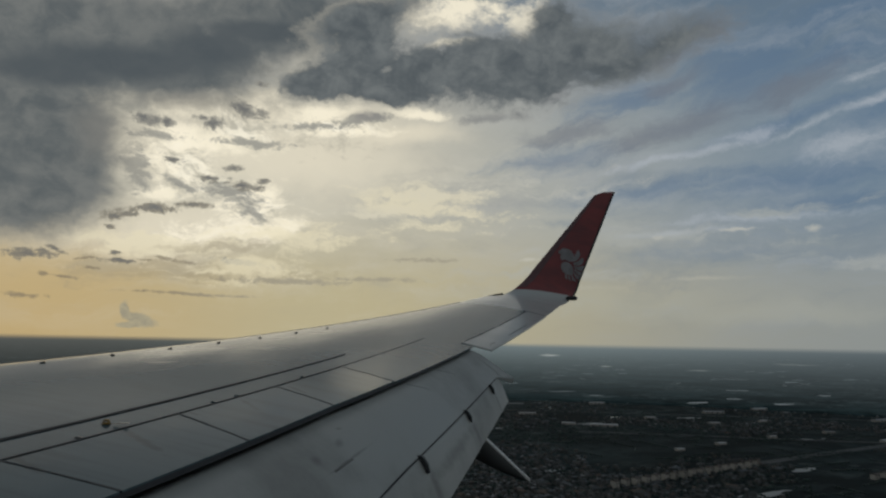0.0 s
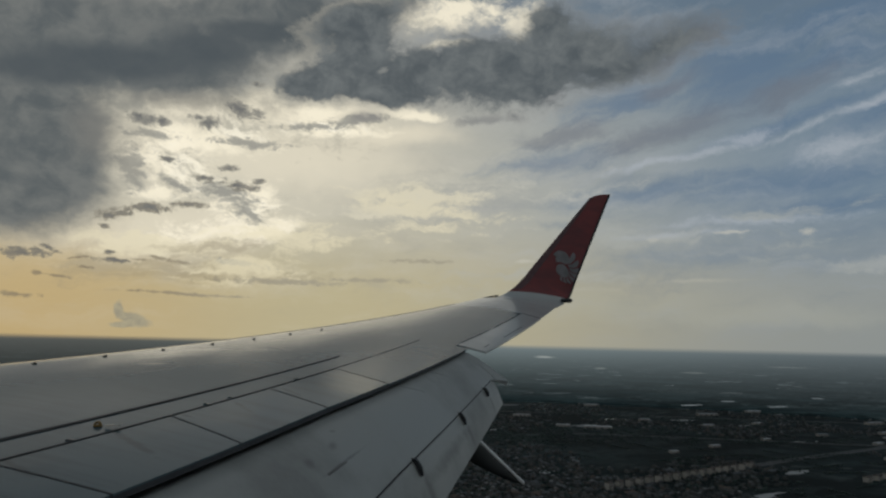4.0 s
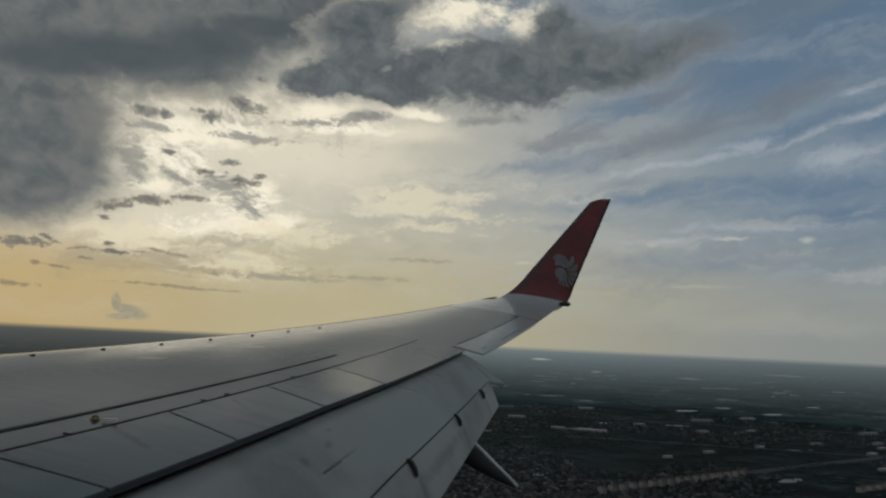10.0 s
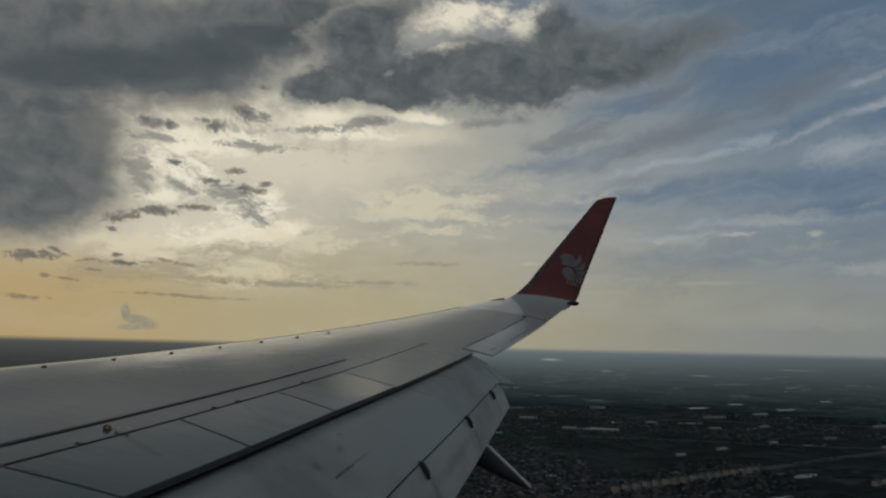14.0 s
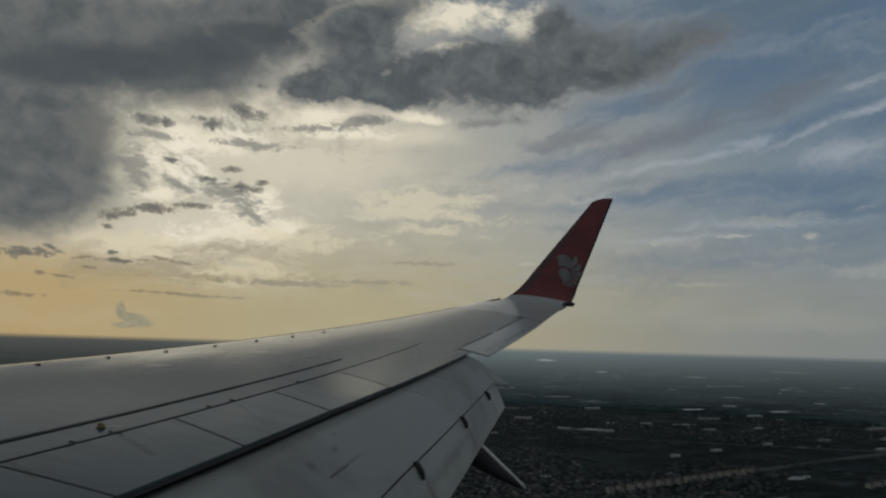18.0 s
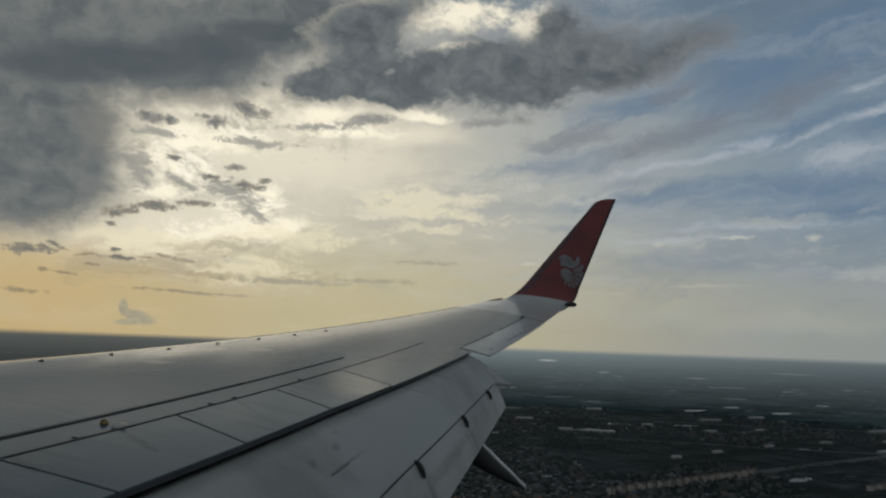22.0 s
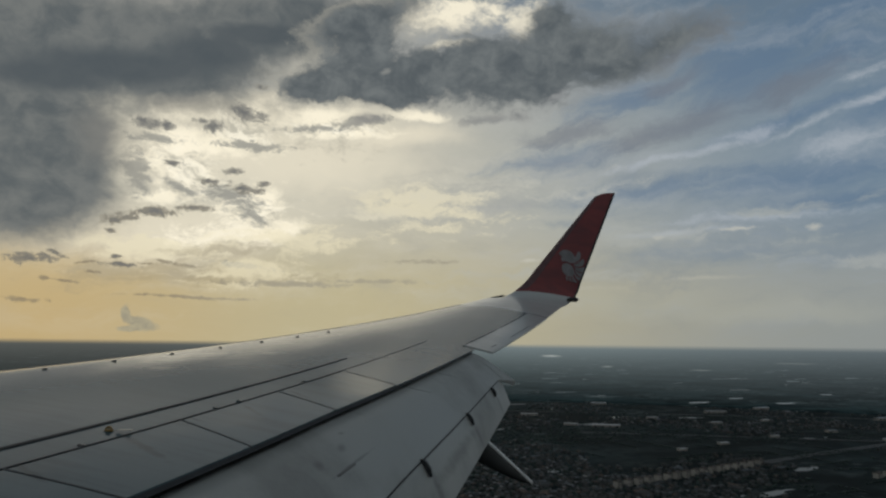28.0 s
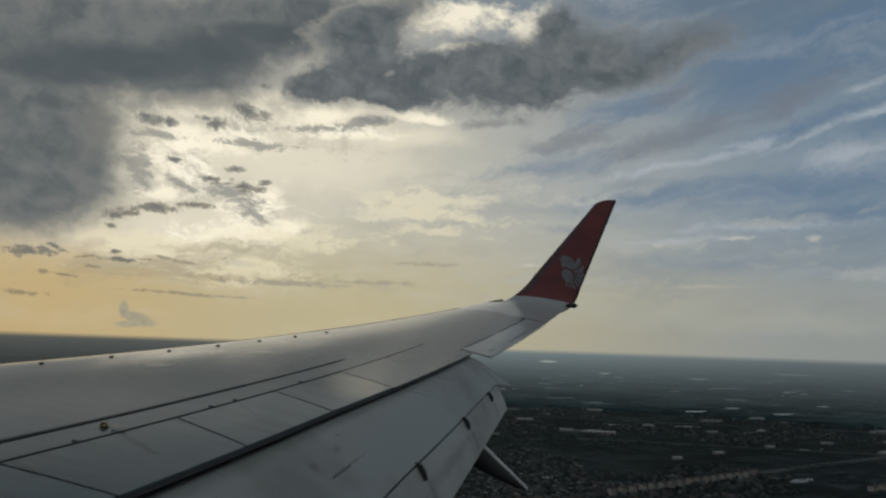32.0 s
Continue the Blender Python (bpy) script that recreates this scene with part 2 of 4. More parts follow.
HEAVY = [(-11.16, 20.88, 3.78, 1.49, 6), (-7.36, 21.67, 5.81, 2.29, 4), (-7.03, 24.32, 3.91, 2.75, 30), (-1.48, 22.11, 7.4, 2.39), (4.19, 22.35, 6.89, 3.36), (7.86, 22.16, 4.37, 2.99), (9.5, 25.49, 2.72, 2.46), (12.65, 23.49, 5.93, 2.75, 4), (18.66, 23.76, 5.61, 1.83, 10), (15, 22.33, 5.1, 1.72, 8), (-4.85, 20.51, 4.88, 1.16), (-7.62, 25.9, 4.9, 1.69, 16)]
heavy = W.math("MULTIPLY_ADD", shard, 0.35, W.math("MULTIPLY_ADD", ragged, 0.7, field(HEAVY, 0.7, near, 0.5, billow)))
faded = W.step(az, 9.0, 22.0)
FRINGE = [(4.05, 18.67, 4.14, 0.55, 4), (9.58, 20.45, 1.73, 0.89, 10), (18.64, 22.42, 4.92, 0.76, 10), (-6.69, 18.49, 2.89, 0.54, 4), (21.75, 24.02, 2.59, 1.22, 14)]
sky = over(sky, field(FRINGE, 2.2, near, 0.3, ragged), -0.1, 0.8, 0.7, W.mix(side, lin(138, 136, 130), lin(108, 113, 118)))
sky = over(sky, heavy, -0.3, 0.1, 0.35, W.mix(side, lin(190, 185, 168), lin(124, 128, 130)))
shade = W.mix(W.step(W.math("MULTIPLY_ADD", ragged, 0.3, billow), -0.22, 0.25), lin(80, 87, 90), lin(112, 117, 116))
sky = over(sky, heavy, W.math("MULTIPLY", faded, -0.2), W.math("MULTIPLY_ADD", faded, 0.6, 0.42), 0.97, shade)
HOLES = [(-5.24, 22.26, 0.59, 0.31, 30), (0.41, 20.57, 0.89, 0.31, -30), (-15.36, 20.58, 2.74, 0.86, 24), (-2.38, 25.44, 2.49, 1.03, 10)]
sky = over(sky, field(HOLES, 3.0, TIGHT_AT, 0.3, shard), -0.2, 1.1, 0.5, lin(158, 158, 150))
# small scraps under the sun and low along the horizon
SCRAPS = [(-24.25, 16.49, 1.45, 0.46, -4), (-22.85, 16.54, 0.66, 0.38), (-19.11, 16.86, 0.87, 0.52, 20), (-20.13, 17.15, 0.69, 0.21), (-16.72, 18.13, 1.88, 0.57, -12), (-15.71, 20.36, 0.64, 0.22), (-22.13, 13.7, 0.74, 0.22), (-17.51, 13.55, 1.05, 0.27), (-19.36, 12.59, 0.94, 0.31)]
SCRAPS += [(-16.52, 12.21, 1.5, 0.4, -6), (-14.94, 12.64, 0.63, 0.27), (-23.23, 9.86, 1.61, 0.39, 6), (-20.5, 10.37, 1.68, 0.26, 2), (-25.68, 9.14, 1.31, 0.47, 12), (-26.25, 8.23, 0.53, 0.21), (-31.29, 5.77, 1.72, 0.4, 3), (-29.64, 6.27, 0.86, 0.2, -22), (-25.68, 6.24, 0.42, 0.17), (-25.36, 5.71, 1.69, 0.17)]
scraps = field([(a, e, 1.25 * ra, 1.35 * re, *m) for a, e, ra, re, *m in SCRAPS], 3.0, TIGHT_AT, 0.3, shard)
sky = over(sky, scraps, 0.1, 0.6, 0.9, W.mix(W.step(scraps, 0.3, 1.2), W.mix(W.step(el, 9.0, 16.0), lin(136, 130, 114), lin(150, 147, 135)), lin(97, 99, 99)))
# dusty air along the horizon
dust = W.mix(W.step(az, -9.0, 34.0), W.mix(warm, lin(190, 166, 118), lin(184, 173, 137)), lin(140, 144, 139))
sky = over(sky, W.math("MULTIPLY", el, -1.0), -6.5, 0.5, 0.8, dust)
sky = over(sky, field([(12, 3.6, 17, 1.7), (26, 2.6, 11, 1.1, -2)], 0.9, None, 0.4, streak), -0.2, 0.9, 0.32, lin(172, 171, 153))
sky = over(sky, field([(9, 4.6, 7, 0.3, 1), (21, 5.2, 6, 0.3, 0)], 1.6, near, 0.3, shreds), 0.1, 1.3, 0.45, lin(188, 184, 166))
THIN = [(-23.6, 5.86, 0.79, 0.13), (-27.83, 5.66, 0.96, 0.12, 10), (-27.09, 5.01, 0.75, 0.13), (-30.24, 4.4, 0.35, 0.16), (-28.72, 4.24, 1.3, 0.12, -5), (-21.38, 5.96, 1.88, 0.18, -6), (-31.3, 2.82, 1.5, 0.2), (-12.85, 4.68, 6.27, 0.27), (-5.5, 5, 4.21, 0.19), (-1.8, 6.67, 2.85, 0.19), (-20.13, 3.39, 4.96, 0.13)]
sky = over(sky, field([(a, e, 1.3 * ra, 1.5 * re, *m) for a, e, ra, re, *m in THIN], 2.8, TIGHT_AT, 0.2, shard), 0.15, 0.8, 0.75, W.mix(W.step(az, -26.0, -12.0), lin(132, 121, 100), lin(158, 151, 132)))
PUFF = [(-24.74, 1.91, 0.39, 0.68), (-23.71, 1.28, 1.49, 0.47, -20), (-24.26, 0.87, 1.01, 0.25)]
sky = over(sky, field(PUFF, 1.6, TIGHT_AT, 0.2, shard), -0.1, 0.35, 0.9, W.mix(W.step(shard, -0.12, 0.16), lin(150, 144, 124), lin(172, 163, 134)))
# long thin sheets across the middle of the sky
sky = over(sky, field([(2, 13.5, 17, 3.2, 2), (-6, 10.4, 14, 2.0, -1), (12, 12.5, 9, 2.0, 4)], 3.0, None, 0.4, shreds), 0.45, 1.5, 0.45, lin(206, 202, 186))
sky = over(sky, field([(2, 12.0, 17, 3.6, 2), (10, 15.5, 9, 1.6, 6)], -2.6, None, 0.4, shreds), 0.45, 1.5, 0.45, lin(146, 149, 150))
# faint flat sheets low on the clear side
sky = over(sky, field([(19, 8.6, 18, 1.5, -1), (8, 5.6, 13, 0.9, 1), (31, 6.2, 12, 1.1, -2), (26, 10.4, 9, 1.0, 4)], 2.6, None, 0.35, shreds), 0.3, 1.15, 0.5, lin(172, 174, 166))
sky = over(sky, field([(22, 6.9, 16, 1.3, 0), (33, 8.8, 9, 1.4, 2), (12, 10.2, 8, 0.9, 3)], -1.8, None, 0.4, shreds), 0.2, 1.2, 0.5, lin(116, 131, 143))
sky = over(sky, field([(9.0, 5.9, 1.6, 0.25, 3), (7.2, 6.7, 1.0, 0.18), (23.5, 8.9, 1.6, 0.16, 4), (28.6, 8.9, 0.6, 0.3), (11.5, 9.9, 1.0, 0.2)], 1.8, near, 0.2, shard), -0.1, 0.7, 0.55, lin(196, 193, 178))
# closed grey cover overhead and dim dusk behind
sky = W.mix(W.step(el, 29.0, 42.0), sky, W.mix(W.step(coarse, -0.2, 0.2), lin(63, 70, 79), lin(90, 96, 103)))
away = W.step(W.math("ABSOLUTE", az), 42.0, 80.0)
sky = W.mix(away, sky, W.mix(W.step(coarse, -0.2, 0.2), lin(105, 112, 115), lin(134, 139, 140)))
sky = W.mix(W.step(el, -1.2, -4.0), sky, lin(52, 58, 60))
world.cycles.sampling_method, world.cycles.sample_map_resolution = "MANUAL", 512
bg = W.node("ShaderNodeBackground")
W.put(bg.inputs[0], W.mix(1.0, sky, (0.99, 1.0, 1.04, 1.0), "MULTIPLY"))
bg.inputs[1].default_value = 1.0
W.put(W.node("ShaderNodeOutputWorld").inputs[0], bg.outputs[0])

sun = new("sun", bpy.data.lights.new("sun", "SUN"))
sun.data.energy, sun.data.angle, sun.data.color = 0.13, radians(60), (1.0, 0.9, 0.76)
sun_way = Vector((math.sin(radians(SUN_AZ)) * math.cos(radians(SUN_EL)), math.cos(radians(SUN_AZ)) * math.cos(radians(SUN_EL)), math.sin(radians(SUN_EL))))
sun.matrix_world = look(Vector((0, 0, ALT + 60)) + 80 * sun_way, Vector((0, 0, ALT + 60)))


# ---- materials ----
def material(name, rough=0.5, metal=0.0, coat=0.0):
    m = bpy.data.materials.new(name)
    m.use_nodes = True
    t = Tree(m.node_tree)
    b = t.node("ShaderNodeBsdfPrincipled")
    b.inputs["Roughness"].default_value, b.inputs["Metallic"].default_value = rough, metal
    b.inputs["Coat Weight"].default_value, b.inputs["Coat Roughness"].default_value = coat, 0.08
    t.put(t.node("ShaderNodeOutputMaterial").inputs[0], b.outputs[0])
    return m, t, b


def bump(t, b, height, strength, distance):
    n = t.node("ShaderNodeBump")
    n.inputs["Strength"].default_value, n.inputs["Distance"].default_value = strength, distance
    t.put(n.inputs["Height"], height)
    t.put(b.inputs["Normal"], n.outputs[0])


def paint(name, base, dirt, rough=0.3, coat=0.25, dirt_amount=0.6, grain=(1.0, 0.06, 0.3), streaky=0.6, blotchy=1.0, turn=0.0, ior=1.45, gloss=0.08, spec=0.33, rag=3.4, smears_glints=(), smear_glint_tone=(0.56, 0.49, 0.39, 1.0), strong=0.8):
    """Aircraft paint: streaks along the grain, soft stains, fine specks and slight waviness of the skin."""
    m, t, b = material(name, rough, 0.0, coat)
    o = t.node("ShaderNodeTexCoord").outputs["Object"]
    b.inputs["Specular IOR Level"].default_value = spec
    b.inputs["IOR"].default_value = ior
    runs = t.noise(t.mapping(o, (0, 0, 0), turn, grain), 1.1, 6.0, 0.62)
    stains = t.noise(o, 0.8, 8.0, 0.6)
    grime = t.math("MULTIPLY", t.step(t.math("ADD", t.math("MULTIPLY", runs, streaky), t.math("MULTIPLY", stains, blotchy)), (streaky + blotchy) / 2 - 0.08, (streaky + blotchy) / 2 + 0.25), dirt_amount)
    colour = t.mix(grime, base, dirt)
    colour = t.mix(t.step(t.noise(o, 2.3, 6.0, 0.7), 0.64, 0.76, 0.0, 0.4 * dirt_amount), colour, dirt)
    colour = t.mix(t.step(t.noise(o, 40.0, 3.0), 0.55, 0.8, 0.0, 0.15), colour, dirt)
    b.inputs["Coat Roughness"].default_value = gloss
    # dark smears and painted sky glints: place along and across, half length, half width, turn
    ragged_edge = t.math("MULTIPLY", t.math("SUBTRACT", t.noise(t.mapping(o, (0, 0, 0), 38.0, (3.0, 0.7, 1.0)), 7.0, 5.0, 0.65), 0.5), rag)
    for px, py, long, wide, lie in smears_glints:
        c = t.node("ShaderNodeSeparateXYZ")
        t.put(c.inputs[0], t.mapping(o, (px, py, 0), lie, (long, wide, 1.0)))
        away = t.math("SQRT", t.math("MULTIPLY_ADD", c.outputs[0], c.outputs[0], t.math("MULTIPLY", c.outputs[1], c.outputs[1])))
        colour = t.mix(t.step(t.math("ADD", away, ragged_edge), 1.1, 0.1, 0.0, strong), colour, smear_glint_tone)
    t.put(b.inputs["Base Color"], colour)
    t.put(b.inputs["Roughness"], t.step(stains, 0.3, 0.7, rough - 0.08, rough + 0.12))
    bump(t, b, t.noise(t.mapping(o, (0, 0, 0), -22.0, (0.5, 1.5, 1.0)), 1.3, 3.0), 0.22, 0.016)
    t.put(b.inputs["Coat Normal"], b.inputs["Normal"].links[0].from_socket)
    return m


def plain(name, base, rough=0.6, metal=0.0, vary=0.25):
    m, t, b = material(name, rough, metal)
    o = t.node("ShaderNodeTexCoord").outputs["Object"]
    dark = tuple(c * (1 - vary) for c in base[:3]) + (1.0,)
    t.put(b.inputs["Base Color"], t.mix(t.step(t.noise(o, 6.0, 5.0), 0.35, 0.65), dark, base))
    return m


FLAP_TURN = -17.0
# warm pale patches: reflections of the bright sky painted on the upper skin
GLINTS = ((-2.45, 6.15, 0.22, 0.07, 47), (-2.27, 7.06, 0.36, 0.11, 36), (-1.85, 8.14, 0.22, 0.06, 40), (-2.6, 6.75, 0.2, 0.05, 40), (-1.45, 8.9, 0.3, 0.08, 36), (-1.9, 7.3, 0.3, 0.05, 36))
GREY = paint("wing_grey", (0.086, 0.134, 0.150, 1), (0.061, 0.090, 0.10, 1), 0.62, 0.85, 0.6, ior=1.37, gloss=0.14, spec=0.0, smears_glints=GLINTS)
TRAILS = ((-1.763, 4.217, 0.28, 0.035, -30), (-1.70, 4.866, 0.12, 0.03, -5), (-1.442, 5.325, 0.22, 0.035, -40), (-1.237, 5.98, 0.14, 0.03, -20), (-2.1, 3.6, 0.18, 0.03, -25))
PANEL = paint("panel_grey", (0.125, 0.176, 0.19, 1), (0.075, 0.10, 0.107, 1), 0.6, 0.75, 0.65, (2.4, 0.16, 1.0), 1.0, 0.8, spec=0.0, smears_glints=TRAILS, smear_glint_tone=(0.055, 0.07, 0.073, 1.0), strong=0.6)
SMEARS = ((0.17, 7.0, 1.0, 0.035, 74), (-0.34, 5.25, 0.8, 0.04, 74), (-0.865, 5.02, 0.085, 0.045, 75), (-0.765, 5.42, 0.08, 0.035, 75), (-0.80, 5.62, 0.05, 0.02, 60), (-0.66, 5.35, 0.55, 0.012, 74), (-0.02, 6.28, 0.12, 0.07, 25), (0.42, 7.78, 0.10, 0.06, 25), (0.75, 8.92, 0.08, 0.05, 25), (-0.38, 4.95, 0.13, 0.07, 25))
FLAP = paint("flap_grey", (0.415, 0.432, 0.412, 1), (0.235, 0.24, 0.228, 1), 0.42, 0.05, 0.8, (1.6, 0.4, 1.6), 0.22, 1.0, FLAP_TURN, rag=1.3, smears_glints=SMEARS, smear_glint_tone=(0.17, 0.17, 0.16, 1.0), strong=0.55)
# paler copy of the wing grey: the sky's sheen outboard put into the colour
TIP_SHEEN = paint("tip_sheen_grey", (0.49, 0.515, 0.505, 1), (0.36, 0.38, 0.375, 1), 0.36, 0.6, 0.4)
# darkened grey: the fairing's shaded side is put into the colour
FAIRING_SHADE = paint("fairing_shade_grey", (0.075, 0.078, 0.078, 1), (0.05, 0.052, 0.052, 1), 0.7, 0.0, 0.6)
RED = paint("winglet_red", (0.235, 0.04, 0.04, 1), (0.12, 0.032, 0.036, 1), 0.3, 0.4, 0.7)
WHITE = plain("emblem_white", (0.245, 0.235, 0.24, 1), 0.4)
RUBBER = plain("seal_black", (0.035, 0.037, 0.04, 1), 0.7)
SEAM = plain("seam_grey", (0.06, 0.066, 0.07, 1), 0.7)
COVE = plain("cove_dark", (0.2, 0.21, 0.225, 1), 0.7)
GAP_FILL = plain("gap_fill_grey", (0.075, 0.08, 0.088, 1), 0.7)
PALE_SEAL = plain("pale_seal", (0.085, 0.088, 0.088, 1), 0.7)
FAINT = plain("filled_joint", (0.115, 0.13, 0.14, 1), 0.6)
SMUDGE = plain("oil_smudge", (0.18, 0.18, 0.17, 1), 0.6)
SCUFF = plain("scuff_grey", (0.31, 0.325, 0.32, 1), 0.6)
NOSE = plain("edge_dark", (0.12, 0.055, 0.06, 1), 0.35)
# near white, painted as the light along the fairing's ridge
RIDGE_LIT = plain("ridge_lit_pale", (0.8, 0.8, 0.77, 1), 0.4, 0.0, 0.2)
SLAT = plain("slat_metal", (0.36, 0.37, 0.38, 1), 0.36, 0.25, 0.1)
STEEL = plain("fitting_metal", (0.16, 0.16, 0.16, 1), 0.45, 0.7)
YELLOW = plain("anchor_yellow", (0.30, 0.19, 0.04, 1), 0.5)
ALUMINIUM = plain("bare_metal", (0.62, 0.62, 0.60, 1), 0.28, 0.9)
HULL = plain("hull_white", (0.75, 0.75, 0.75, 1), 0.4)
GLASS = plain("lamp_glass", (0.25, 0.25, 0.25, 1), 0.1)

# ---- the wing's shape ----
SPAN = 15.4


def thickness(u):
    u = min(max(u, 0.0), 1.0)
    return 0.068 * (1.872 * math.sqrt(u) * (1 - u) + 0.55 * u * (1 - u)) / 0.8423


def chord(y):
    """Leading edge, trailing edge, height of the trailing edge and incidence at span y."""
    d = SPAN - y
    return 1.136 - 0.5429 * d, 2.772 - 0.3571 * d, -1.0426 + 0.0372 * y + 0.0053 * y * y, 0.0559 + 0.001 * y


def top_at(y, x, up=0.0):
    """A point of the upper skin at span y and station x."""
    le, te, z, inc = chord(y)
    u = (x - le) / (te - le)
    return Vector((x, y, z + (te - le) * (inc * (1 - u) + thickness(u)) + up))


def low_at(y, x):
    le, te, z, inc = chord(y)
    u = (x - le) / (te - le)
    return Vector((x, y, z + (te - le) * (inc * (1 - u) - 0.75 * thickness(u)) - 0.004))


def hinge_x(y):
    return -1.01 + 0.345 * (y - 7.06)


def spoiler_x(y):
    return -0.87 + (0.32 if y < 5.81 else 0.352) * (y - 5.81)


def aileron_x(y):
    return 0.33 + 0.363 * (y - 9.69)


def part(name, bm, mat, parent, label="", smooth=True):
    me = bpy.data.meshes.new(name)
    bmesh.ops.recalc_face_normals(bm, faces=bm.faces)
    bm.to_mesh(me)
    bm.free()
    me.materials.append(mat)
    if smooth:
        me.polygons.foreach_set("use_smooth", [True] * len(me.polygons))
        me.set_sharp_from_angle(angle=radians(35))
    ob = new(name, me)
    ob.parent = parent
    return tagged(ob, label)


def empty(name, at, label, category, group="", kind=""):
    ob = new(name)
    ob.location = at
    ob.empty_display_size = 0.3
    return tagged(ob, label, category, group, kind)


def loft(bm, rings, closed=True, caps=True):
    """A skin over rows of points; each ring closes on itself where closed."""
    rows = [[bm.verts.new(p) for p in r] for r in rings]
    n = len(rows[0])
    for a, b in zip(rows, rows[1:]):
        for i in range(n if closed else n - 1):
            j = (i + 1) % n
            bm.faces.new((a[i], a[j], b[j], b[i]))
    if closed and caps:
        bm.faces.new(rows[0])
        bm.faces.new(rows[-1][::-1])
    return bm


def steps(a, b, n):
    return [a + (b - a) * i / n for i in range(n + 1)]


def slab(bm, grid, thick):
    """A plate of even thickness under a grid of points."""
    top = [[bm.verts.new(p) for p in r] for r in grid]
    bot = [[bm.verts.new(Vector(p) - Vector((0, 0, thick))) for p in r] for r in grid]
    h, w = len(grid), len(grid[0])
    for i in range(h - 1):
        for j in range(w - 1):
            bm.faces.new((top[i][j], top[i][j + 1], top[i + 1][j + 1], top[i + 1][j]))
            bm.faces.new((bot[i][j], bot[i + 1][j], bot[i + 1][j + 1], bot[i][j + 1]))
    for i in range(h - 1):
        for j in (0, w - 1):
            bm.faces.new((top[i][j], top[i + 1][j], bot[i + 1][j], bot[i][j]))
    for j in range(w - 1):
        for i in (0, h - 1):
            bm.faces.new((top[i][j], bot[i][j], bot[i][j + 1], top[i][j + 1]))
    return bm


def box(bm, centre, size, m=None, bevel=0.0):
    made = bmesh.ops.create_cube(bm, size=1.0)["verts"]
    bmesh.ops.scale(bm, vec=size, verts=made)
    if bevel:
        edges = list({e for v in made for e in v.link_edges})
        made = bmesh.ops.bevel(bm, geom=edges, offset=bevel, segments=2, affect="EDGES")["verts"] 
    made = [v for v in made if v.is_valid]
    if m is not None:
        bmesh.ops.transform(bm, matrix=m, verts=made)
    bmesh.ops.translate(bm, vec=centre, verts=made)
    return bm


wing = empty("aircraft_wing", (0, 0, 0), "grey airliner wing with drooped flaps and a red upturned winglet", "wing")
wing.matrix_world = FLIGHT


def box_rings(ys, cut):
    """Closed sections of the wing box from the nose back to the station cut(y)."""
    rings = []
    for y in ys:
        le, te, z, inc = chord(y)
        end = min(cut(y), te - 0.001)
        us = [(k / 22) ** 1.7 for k in range(23)]
        xs = [le + (end - le) * u for u in us]
        up = [top_at(y, x) for x in xs]
        lo = [low_at(y, x) for x in xs]
        rings.append(up[::-1] + lo[1:])
    return rings


bm = bmesh.new()
loft(bm, box_rings(steps(-0.3, 9.52, 40), hinge_x))
loft(bm, box_rings(steps(9.524, 13.35, 16), aileron_x))
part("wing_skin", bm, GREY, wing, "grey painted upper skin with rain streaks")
bm = bmesh.new()
loft(bm, box_rings(steps(13.354, 14.8, 6), lambda y: 99.0))
part("tip_skin", bm, TIP_SHEEN, wing, "matt grey skin at the tip, paled for the sky's sheen")


def side_cut(y):
    """How far the spoilers' sides lean towards the root."""
    return float(np.interp(y, (3.57, 4.8, 7.06), (0.0, 0.17, 0.09)))


def panel(name, y0, y1, x0, x1, mat, lift=0.003, thick=0.03, lean=1.0, gap=0.007, label="", square=0):
    """A plate lying in the skin between spans y0 and y1 and stations x0(y), x1(y)."""
    grid = []
    for i in range(9):
        y = y0 + gap + (y1 - y0 - 2 * gap) * i / 8
        row = []
        for k in range(7):
            yy = y - (lean if square < 1 else lean * (1 - i / 8)) * side_cut(y) * k / 6
            x = x0(yy) + (x1(yy) - x0(yy)) * k / 6
            row.append(top_at(yy, x, lift))
        grid.append(row)
    return part(name, slab(bmesh.new(), grid, thick), mat, wing, label)


# spoilers between the hinge line and the flap gap, and the fixed panel outboard of them
EDGES = [0.25, 1.3, 2.4, 3.57, 4.80, 5.93, 7.06]
for a, b in zip(EDGES, EDGES[1:]):
    panel("spoiler", a, b, lambda y: hinge_x(y) + 0.02, spoiler_x, PANEL, 0.004, 0.012, 1.0, 0.008)
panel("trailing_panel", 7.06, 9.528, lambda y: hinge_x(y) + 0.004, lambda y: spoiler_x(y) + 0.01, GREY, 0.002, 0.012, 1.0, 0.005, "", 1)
bm = bmesh.new()
slab(bm, [[top_at(y, hinge_x(y) - 0.03, -0.05), top_at(y, spoiler_x(y) - 0.3, -0.16)] for y in steps(0.0, 9.45, 30)], 0.02)
slab(bm, [[low_at(y, hinge_x(y) - 0.05), top_at(y, spoiler_x(y)) + Vector((-0.14, 0, -0.225)) * (1 + 0.134 * (9.5 - y))] for y in steps(0.0, 9.45, 30)], 0.02)
part("cove_panel", bm, COVE, wing)
# added grey lip that keeps the flap gap from showing pure black
bm = bmesh.new()
slab(bm, [[top_at(y, spoiler_x(y) - 0.016, -0.009), top_at(y, spoiler_x(y) - 0.004, -0.009)] for y in steps(0.3, 9.47, 30)], 0.034)
part("gap_fill_lip", bm, GAP_FILL, wing, "dark grey lip added under the spoilers' rear edge")
